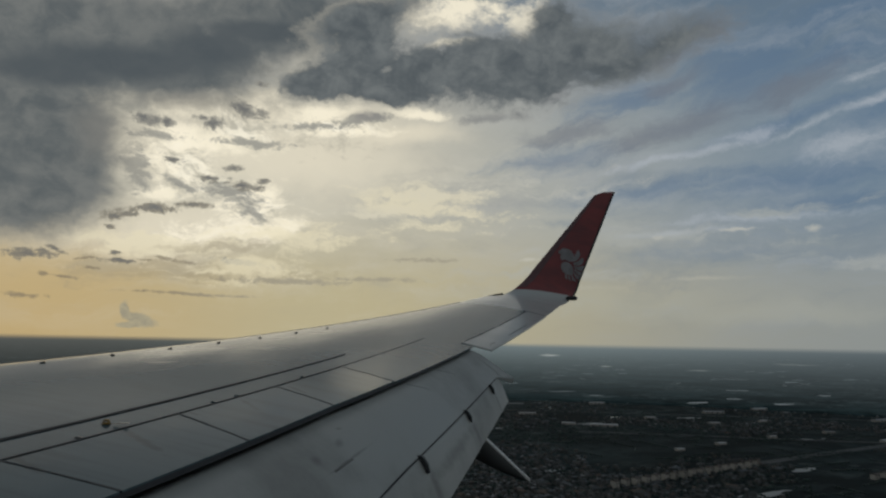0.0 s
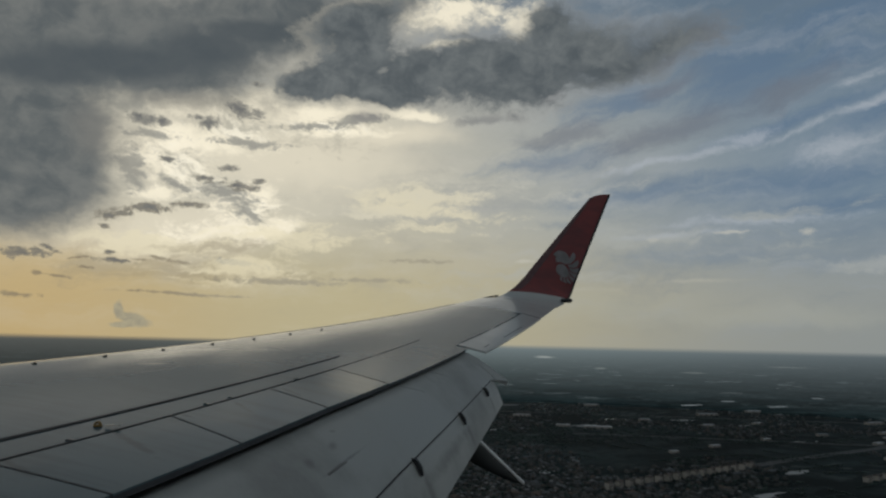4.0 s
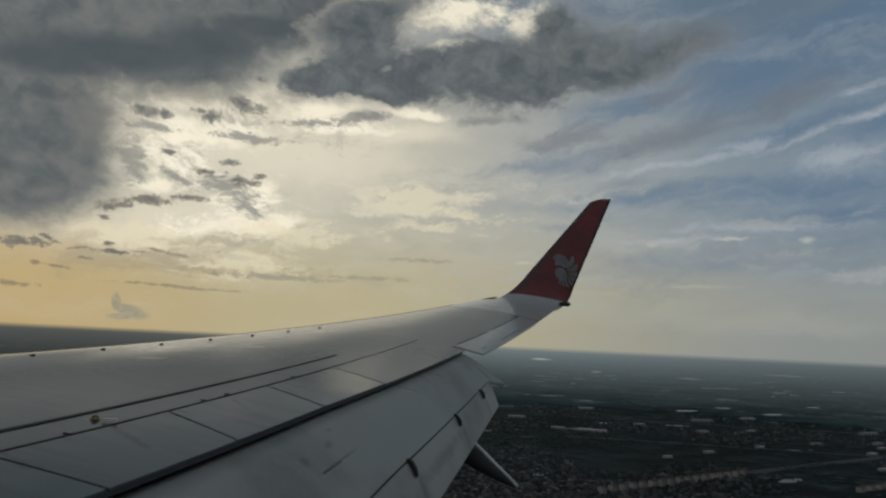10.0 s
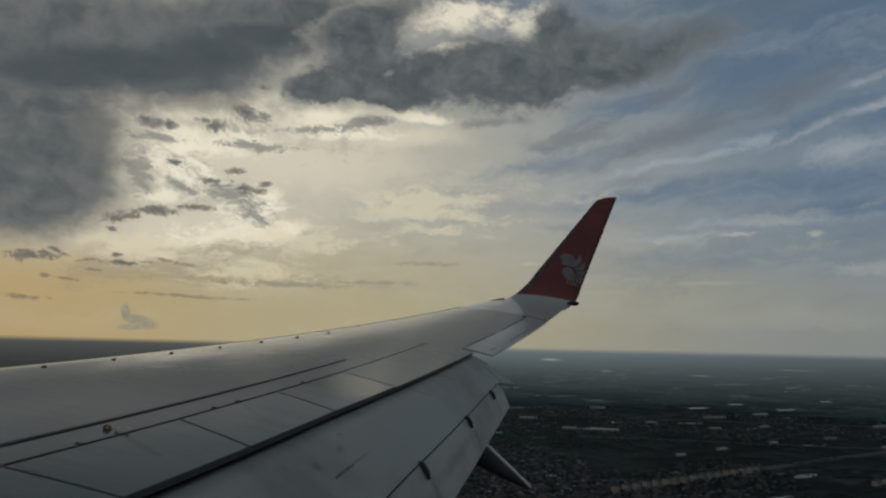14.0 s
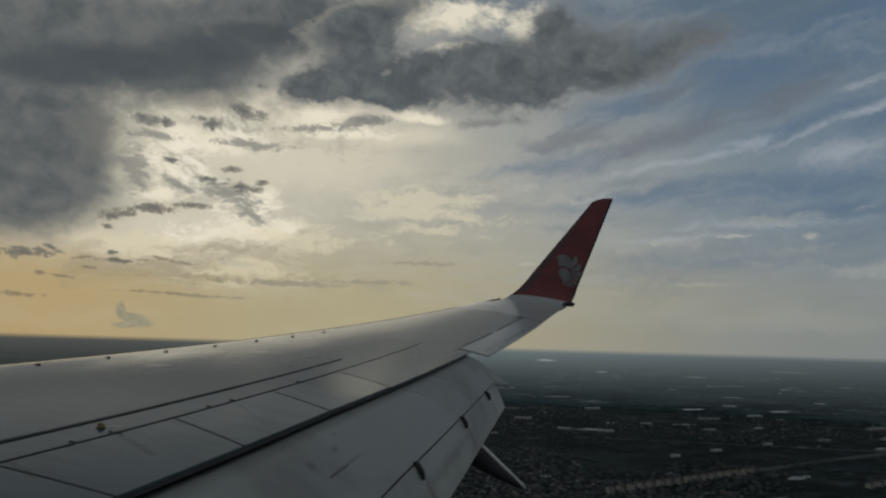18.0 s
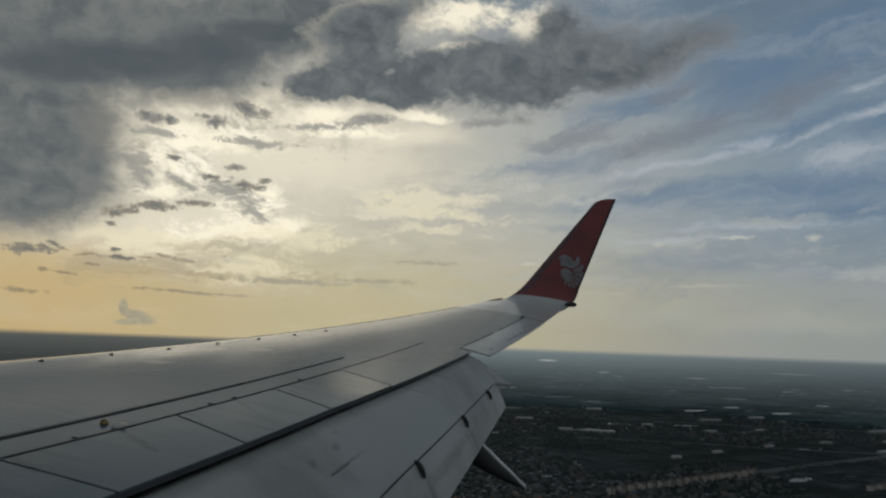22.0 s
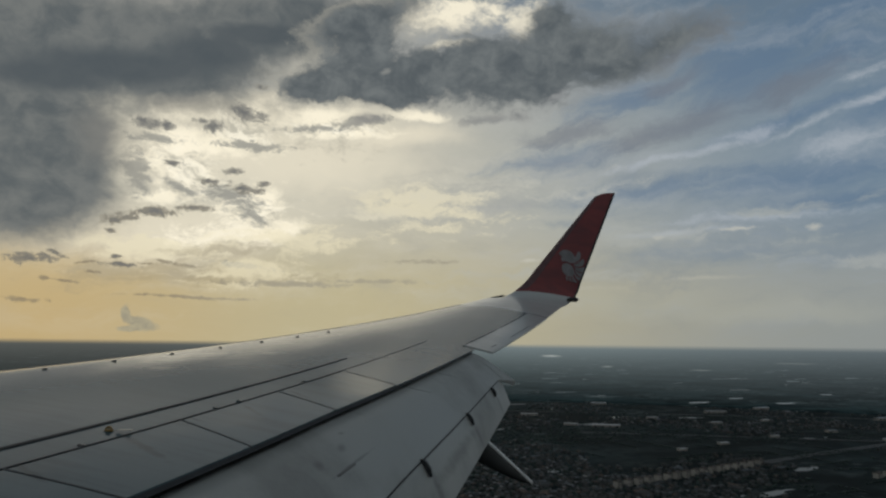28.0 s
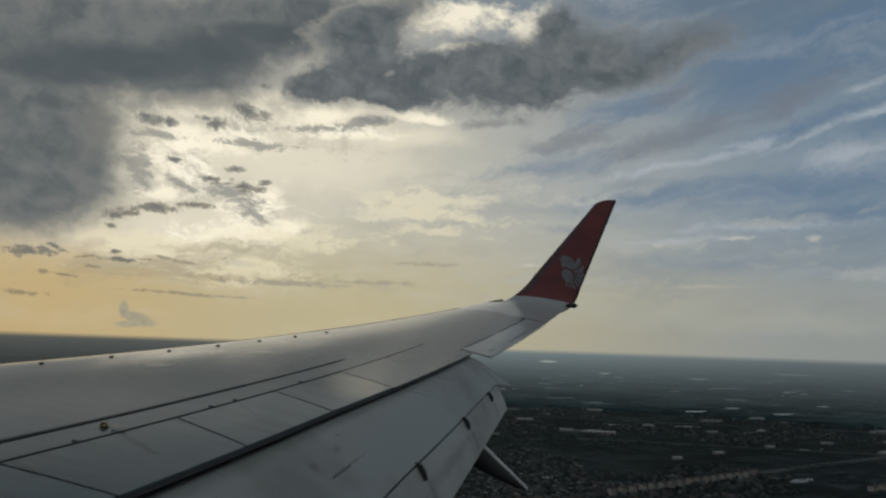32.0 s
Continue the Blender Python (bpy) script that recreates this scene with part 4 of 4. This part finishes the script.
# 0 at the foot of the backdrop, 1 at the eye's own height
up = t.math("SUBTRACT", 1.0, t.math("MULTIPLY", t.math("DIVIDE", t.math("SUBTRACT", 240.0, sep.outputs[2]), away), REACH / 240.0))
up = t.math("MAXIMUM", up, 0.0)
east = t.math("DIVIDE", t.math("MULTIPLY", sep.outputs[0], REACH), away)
# the plain goes on behind: each height on the backdrop stands for a distance out there
reach = t.math("DIVIDE", 240.0, t.math("MAXIMUM", t.math("SUBTRACT", 246.0, sep.outputs[2]), 4.0))
flat_at = t.node("ShaderNodeCombineXYZ")
t.put(flat_at.inputs[0], t.math("MULTIPLY", sep.outputs[0], reach))
t.put(flat_at.inputs[1], t.math("MULTIPLY", sep.outputs[1], reach))
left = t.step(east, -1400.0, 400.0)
# land colour dimmed to a glow, then mixed towards painted haze with height
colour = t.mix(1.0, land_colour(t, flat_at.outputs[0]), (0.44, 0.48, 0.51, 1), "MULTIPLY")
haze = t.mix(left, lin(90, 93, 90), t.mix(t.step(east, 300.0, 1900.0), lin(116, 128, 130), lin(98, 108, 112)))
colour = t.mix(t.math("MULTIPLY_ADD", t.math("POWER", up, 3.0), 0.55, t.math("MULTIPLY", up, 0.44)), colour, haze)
# a far lake and pale glints of water, painted into the glow over the haze
bearing = t.math("MULTIPLY", t.math("ARCTAN2", sep.outputs[0], sep.outputs[1]), 57.2958)
ripple = t.math("MULTIPLY", t.math("SUBTRACT", t.noise(t.mapping(flat_at.outputs[0], (0, 0, 0), 0.0, (3.0, 1.0, 1.0)), 0.01, 4.0), 0.5), 2.0)
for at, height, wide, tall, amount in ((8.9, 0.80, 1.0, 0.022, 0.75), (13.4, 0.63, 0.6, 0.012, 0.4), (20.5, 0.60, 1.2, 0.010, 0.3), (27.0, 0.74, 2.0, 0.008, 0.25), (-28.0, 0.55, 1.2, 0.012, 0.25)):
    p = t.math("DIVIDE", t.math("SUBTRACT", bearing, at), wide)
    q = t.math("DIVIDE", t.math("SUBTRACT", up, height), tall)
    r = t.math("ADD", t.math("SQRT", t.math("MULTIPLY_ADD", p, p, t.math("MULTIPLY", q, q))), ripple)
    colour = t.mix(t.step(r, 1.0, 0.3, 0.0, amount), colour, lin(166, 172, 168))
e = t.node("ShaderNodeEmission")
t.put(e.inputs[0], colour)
# fades out near the crest for a painted soft, hazy horizon
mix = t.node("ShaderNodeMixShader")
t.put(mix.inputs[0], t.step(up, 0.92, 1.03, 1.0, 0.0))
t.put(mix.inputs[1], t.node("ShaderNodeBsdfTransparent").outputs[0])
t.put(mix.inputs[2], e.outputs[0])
t.put(t.node("ShaderNodeOutputMaterial").inputs[0], mix.outputs[0])
bm = bmesh.new()
N = 480
ring = [(math.sin(2 * math.pi * k / N), math.cos(2 * math.pi * k / N)) for k in range(N)]
FAR = 4800.0
crest = [ALT + 1.5 + 5.0 * noise.noise((x * 30, y * 30, 0)) for x, y in ring]
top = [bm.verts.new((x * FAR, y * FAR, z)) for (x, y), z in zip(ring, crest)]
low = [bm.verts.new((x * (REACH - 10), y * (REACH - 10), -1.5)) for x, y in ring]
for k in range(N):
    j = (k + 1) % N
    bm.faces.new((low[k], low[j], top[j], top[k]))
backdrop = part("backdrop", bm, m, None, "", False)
tagged(backdrop, "far plain under the horizon with blue-grey haze painted in", "backdrop", "", "structure")

# ---- town and country: far small things ----
def tint(name, dark, light, rough=0.7, island=True):
    """A matt colour that differs from piece to piece."""
    m, t, b = material(name, rough)
    pick = t.node("ShaderNodeNewGeometry").outputs["Random Per Island"] if island else t.node("ShaderNodeObjectInfo").outputs["Random"]
    o = t.node("ShaderNodeTexCoord").outputs["Object"]
    t.put(b.inputs["Base Color"], t.mix(t.step(t.noise(o, 0.4, 4.0), 0.3, 0.7, 0.0, 0.35), t.mix(pick, dark, light), dark))
    return m


def roof_tones(island=True):
    """Roofs of many kinds: mostly dark, some grey, a few rust red or bright."""
    m, t, b = material("house_roofs", 0.7)
    pick = t.node("ShaderNodeNewGeometry").outputs["Random Per Island"] if island else t.node("ShaderNodeObjectInfo").outputs["Random"]
    colour = t.mix(t.step(pick, 0.0, 0.55), (0.030, 0.034, 0.034, 1), (0.060, 0.066, 0.066, 1))
    colour = t.mix(t.math("GREATER_THAN", pick, 0.62), colour, (0.105, 0.122, 0.13, 1))
    colour = t.mix(t.math("GREATER_THAN", pick, 0.84), colour, (0.095, 0.066, 0.050, 1))
    colour = t.mix(t.math("GREATER_THAN", pick, 0.93), colour, (0.24, 0.25, 0.255, 1))
    t.put(b.inputs["Base Color"], t.mix(t.step(t.noise(t.node("ShaderNodeTexCoord").outputs["Object"], 0.4, 4.0), 0.35, 0.7, 0.0, 0.4), colour, (0.03, 0.032, 0.033, 1)))
    return m


WALLS = tint("house_walls", (0.038, 0.046, 0.046, 1), (0.14, 0.142, 0.132, 1))
ROOFS = roof_tones()
HOUSE_WALL = tint("house_wall", (0.04, 0.044, 0.043, 1), (0.18, 0.168, 0.148, 1), 0.7, False)
HOUSE_ROOF = roof_tones(False)
LEAVES = tint("tree_leaves", (0.024, 0.044, 0.040, 1), (0.048, 0.076, 0.066, 1), 0.8)
SHEET = tint("sheet_roof", (0.16, 0.165, 0.165, 1), (0.58, 0.59, 0.6, 1), 0.45, False)
RENDERED = tint("rendered_wall", (0.34, 0.32, 0.28, 1), (0.54, 0.50, 0.44, 1), 0.8, False)
TILES = tint("flat_roof", (0.08, 0.068, 0.06, 1), (0.13, 0.10, 0.085, 1), 0.8, False)
DARKGLASS = plain("dark_windows", (0.03, 0.035, 0.04, 1), 0.2)
TAR = plain("asphalt", (0.045, 0.052, 0.055, 1), 0.85)
KERB = plain("pale_kerb", (0.16, 0.17, 0.17, 1), 0.8)

rng = np.random.default_rng(7)


def raw(name, verts, faces, mats, slots=None):
    me = bpy.data.meshes.new(name)
    me.from_pydata(verts, [], faces)
    for m in mats:
        me.materials.append(m)
    if slots is not None:
        me.polygons.foreach_set("material_index", slots)
    me.update()
    return new(name, me)


def density(x, y, scale, off=0.0):
    return noise.noise((x * scale + off, y * scale - off, off * 0.37))


def spots(count, near, far, a0, a1, scale, bar, off):
    """Places in a sector of the land, crowded where the noise is high."""
    out = []
    while len(out) < count:
        a = radians(rng.uniform(a0, a1))
        r = near * (far / near) ** rng.uniform(0, 1)
        x, y = r * math.sin(a), r * math.cos(a)
        if density(x, y, scale, off) > bar + rng.uniform(-0.15, 0.15):
            out.append((x, y))
    return out


def house_shape():
    """Length, width, height and how far the ridge runs along the roof."""
    l, w, h = rng.uniform(4.5, 9.5), rng.uniform(4, 6.5), rng.uniform(2.8, 6.0)
    if rng.uniform() < 0.06:
        l, w, h = l * 2.4, w * 1.6, h * 1.2
    return l, w, h, rng.choice([0.55, 1.0, 0.98])


def body_of(l, w, h):
    v = [(px / 2, py / 2, z) for z in (0.0, h) for px, py in ((-l, -w), (l, -w), (l, w), (-l, w))]
    return v, [(0, 1, 5, 4), (1, 2, 6, 5), (2, 3, 7, 6), (3, 0, 4, 7)]


def roof_of(l, w, h, inset):
    e = h - 0.15
    v = [(px / 2, py / 2, z) for px, py, z in ((-l * 1.06, -w * 1.08, e), (l * 1.06, -w * 1.08, e), (l * 1.06, w * 1.08, e), (-l * 1.06, w * 1.08, e), (-l * inset, 0, e + w * 0.26), (l * inset, 0, e + w * 0.26))]
    return v, [(0, 1, 5, 4), (2, 3, 4, 5), (1, 2, 5), (3, 0, 4), (3, 2, 1, 0)]


verts, faces, slots = [], [], []
plots = sorted(spots(2600, 1080, 2950, -2, 38, 0.0030, 0.16, 3.0), key=lambda p: math.hypot(*p))
for n, (x, y) in enumerate(plots):
    l, w, h, inset = house_shape()
    turn = 0.4 + 0.25 * density(x, y, 0.001, 9.0) + (math.pi / 2 if rng.uniform() < 0.4 else 0)
    if n < 300:
        # the nearest houses stand as things of their own
        kind = "long low house" if l > 14 else "small house"
        roof_word = "hipped" if inset < 0.6 else "gabled"
        ob = empty("house", (x, y, 0), kind + " with a " + roof_word + " roof among dark trees", "house", "suburban houses")
        ob.rotation_euler = (0, 0, turn)
        for name, (v, f), mat in (("wall", body_of(l, w, h), HOUSE_WALL), ("roof", roof_of(l, w, h, inset), HOUSE_ROOF)):
            piece = raw(name, v, f, [mat])
            piece.parent = ob
        continue
    c, s = math.cos(turn), math.sin(turn)
    for slot, (v, f) in enumerate((body_of(l, w, h), roof_of(l, w, h, inset))):
        base = len(verts)
        verts += [(x + px * c - py * s, y + px * s + py * c, z) for px, py, z in v]
        faces += [tuple(base + q for q in face) for face in f]
        slots += [slot] * len(f)
houses = raw("suburb_houses", verts, faces, [WALLS, ROOFS], slots)
tagged(houses, "scattered low houses with brown and grey roofs", "houses", "", "stuff")

# woods and street trees: ragged clumps on short trunks
t0 = (1 + 5 ** 0.5) / 2
ico = np.array([(-1, t0, 0), (1, t0, 0), (-1, -t0, 0), (1, -t0, 0), (0, -1, t0), (0, 1, t0), (0, -1, -t0), (0, 1, -t0), (t0, 0, -1), (t0, 0, 1), (-t0, 0, -1), (-t0, 0, 1)]) / math.hypot(1, t0)
ico_faces = [(0, 11, 5), (0, 5, 1), (0, 1, 7), (0, 7, 10), (0, 10, 11), (1, 5, 9), (5, 11, 4), (11, 10, 2), (10, 7, 6), (7, 1, 8), (3, 9, 4), (3, 4, 2), (3, 2, 6), (3, 6, 8), (3, 8, 9), (4, 9, 5), (2, 4, 11), (6, 2, 10), (8, 6, 7), (9, 8, 1)]
verts, faces = [], []
for x, y in spots(4400, 1060, 2700, -3, 38, 0.0021, -0.06, 21.0):
    size = rng.uniform(1.2, 2.6) * (1.6 if rng.uniform() < 0.3 else 1.0)
    for k in range(2):
        dx, dy, dz = rng.normal(0, size * 0.6, 3)
        base = len(verts)
        pts = ico * rng.uniform(0.65, 1.25, (12, 1)) * size * rng.uniform(0.7, 1.1)
        verts += [(x + dx + p[0], y + dy + p[1], max(size * 0.55 + dz * 0.2 + p[2] * 0.6, 0.0)) for p in pts]
        faces += [tuple(base + i for i in f) for f in ico_faces]
# hedgerows and road-side rows between the plots
for x, y in spots(170, 1080, 2800, -2, 38, 0.0016, -0.3, 33.0):
    turn = 0.4 + (math.pi / 2 if rng.uniform() < 0.3 else 0.0) + rng.normal(0, 0.12)
    long = rng.uniform(40, 150)
    for d in np.arange(0.0, long, 6.5):
        size = rng.uniform(1.6, 3.2)
        base = len(verts)
        pts = ico * rng.uniform(0.65, 1.25, (12, 1)) * size
        cx, cy = x + d * math.cos(turn) + rng.normal(0, 1.0), y + d * math.sin(turn) + rng.normal(0, 1.0)
        verts += [(cx + p[0], cy + p[1], max(size * 0.55 + p[2] * 0.7, 0.0)) for p in pts]
        faces += [tuple(base + i for i in f) for f in ico_faces]
woods = raw("woods", verts, faces, [LEAVES])
woods.data.polygons.foreach_set("use_smooth", [True] * len(faces))
tagged(woods, "dark green woods and garden trees", "trees", "", "stuff")


def shed(at, l, w, h, turn, label):
    """A long hall under a low gable roof of metal sheet."""
    ob = empty("warehouse", (at[0], at[1], 0), label, "warehouse", "warehouses on the plain")
    ob.rotation_euler = (0, 0, radians(turn))
    bm = bmesh.new()
    box(bm, Vector((0, 0, h / 2)), (l, w, h))
    part("wall", bm, RENDERED, ob, "", False)
    bm = bmesh.new()
    loft(bm, [[Vector((x, a, b)) for a, b in ((-w * 0.53, h - 0.3), (-w * 0.53, h + 0.2), (0, h + w * 0.09), (w * 0.53, h + 0.2), (w * 0.53, h - 0.3))] for x in steps(-l * 0.51, l * 0.51, 4)])
    part("roof", bm, SHEET, ob, "pale metal sheet roof", False)
    for x in steps(-l * 0.4, l * 0.4, 3):
        bm = bmesh.new()
        box(bm, Vector((x, -w / 2 - 0.1, h * 0.35)), (l * 0.06, 0.3, h * 0.6))
        part("door", bm, DARKGLASS, ob, "", False)
    return ob


for x, y, l, w, h, turn in ((180, 2890, 60, 20, 7, 8), (490, 2093, 80, 20, 6, -8), (390, 2120, 40, 16, 6, -8), (700, 2330, 34, 18, 6, 15), (1500, 2380, 70, 20, 7, 20), (300, 2398, 56, 18, 6, 5), (150, 2330, 34, 16, 6, 5),
                            (1000, 2560, 80, 20, 7, 12), (860, 2200, 36, 18, 6, 14), (1240, 2720, 60, 20, 7, 16), (1700, 2150, 60, 22, 7, 22), (640, 2860, 60, 20, 7, 6), (1120, 2020, 30, 16, 6, 10), (1060, 2300, 26, 14, 5, 18),
                            (1350, 2100, 36, 16, 6, 28), (1180, 1860, 30, 14, 5, 30), (1290, 1990, 24, 14, 5, 30), (700, 1750, 26, 14, 5, 24), (900, 1900, 22, 12, 5, 18), (560, 1640, 20, 12, 5, 20), (1040, 1600, 26, 12, 5, 26)):
    shed((x, y), l, w, h, turn, "long warehouse with pale metal roof on the dark plain")


def flats(at, turn, floors, wide):
    """A slab of flats: body, roof slab, window bands, stair head."""
    ob = empty("apartment_block", (at[0], at[1], 0), "pale rendered apartment block in a long row by the road", "apartment block", "apartment blocks in a row")
    ob.rotation_euler = (0, 0, radians(turn))
    h = 3.0 * floors
    bm = bmesh.new()
    box(bm, Vector((0, 0, h / 2)), (wide, 10, h))
    part("wall", bm, RENDERED, ob, "", False)
    bm = bmesh.new()
    loft(bm, [[Vector((x, a, b)) for a, b in ((-5.6, h), (-5.6, h + 0.5), (0, h + 2.2), (5.6, h + 0.5), (5.6, h))] for x in (-wide * 0.54, wide * 0.54)])
    part("roof", bm, TILES, ob, "brown pitched roof", False)
    bm = bmesh.new()
    box(bm, Vector((0, 0, 0)), (wide * 0.14, 0.3, 1.5))
    pane = part("window", bm, DARKGLASS, ob, "", False)
    pane.location = (-wide * 0.36, -5.0, 1.7)
    for k in range(floors):
        for i in range(4):
            if i or k:
                twin = new("window", pane.data)
                twin.parent, twin.location = ob, (wide * (0.24 * i - 0.36), -5.0, 1.7 + 3.0 * k)
    return ob


for k in range(17):
    f = k / 16
    flats((300 + 350 * f, 1205 + 240 * f), 34.0, 4, 11.0)
for k in range(7):
    f = k / 6
    flats((820 + 190 * f, 1330 + 120 * f), 32.0, 3, 18.0)


def road(points, wide, z):
    bm = bmesh.new()
    rows = []
    for i, (x, y) in enumerate(points):
        a, b = points[max(i - 1, 0)], points[min(i + 1, len(points) - 1)]
        d = Vector((b[0] - a[0], b[1] - a[1], 0)).normalized()
        n = Vector((-d.y, d.x, 0))
        rows.append([Vector((x, y, z)) + n * s * wide / 2 for s in (-1, 1)])
    slab(bm, rows, 0.3)
    ob = part("road", bm, TAR, None, "", False)
    tagged(ob, "straight asphalt road across the suburbs", "road", "", "structure")
    for s in (0, 1):
        bm = bmesh.new()
        slab(bm, [[r[s] + Vector((0, 0, 0.5)), r[s] + (r[s] - r[1 - s]) * (1.6 / wide) + Vector((0, 0, 0.5))] for r in rows], 0.8)
        part("kerb", bm, KERB, ob, "", False)


road([(120 + 90 * k, 1105 + 61 * k + 4 * math.sin(k)) for k in range(26)], 18, 0.35)
road([(380 + 100 * k, 1950 - 14 * k + 6 * math.sin(k * 0.7)) for k in range(16)], 12, 0.5)
road([(150 + 100 * k, 2560 - 12 * k) for k in range(18)], 12, 0.42)

# ponds that mirror the sky
m, t, b = material("pond_water", 0.08)
b.inputs["Base Color"].default_value = (0.03, 0.04, 0.04, 1)
bump(t, b, t.noise(t.node("ShaderNodeTexCoord").outputs["Object"], 0.3, 3.0), 0.1, 0.2)
for x, y, rx, ry in ((760, 2850, 70, 24), (1350, 2650, 80, 26), (420, 2650, 60, 26), (600, 2350, 40, 20)):
    bm = bmesh.new()
    bm.faces.new([bm.verts.new((x + rx * math.cos(a) * (1 + 0.2 * math.sin(3 * a + x)), y + ry * math.sin(a) * (1 + 0.15 * math.cos(2 * a + y)), 0.25)) for a in (2 * math.pi * k / 40 for k in range(40))])
    tagged(part("water", bm, m, None, "", False), "flat pond reflecting the pale sky", "pond", "", "structure")
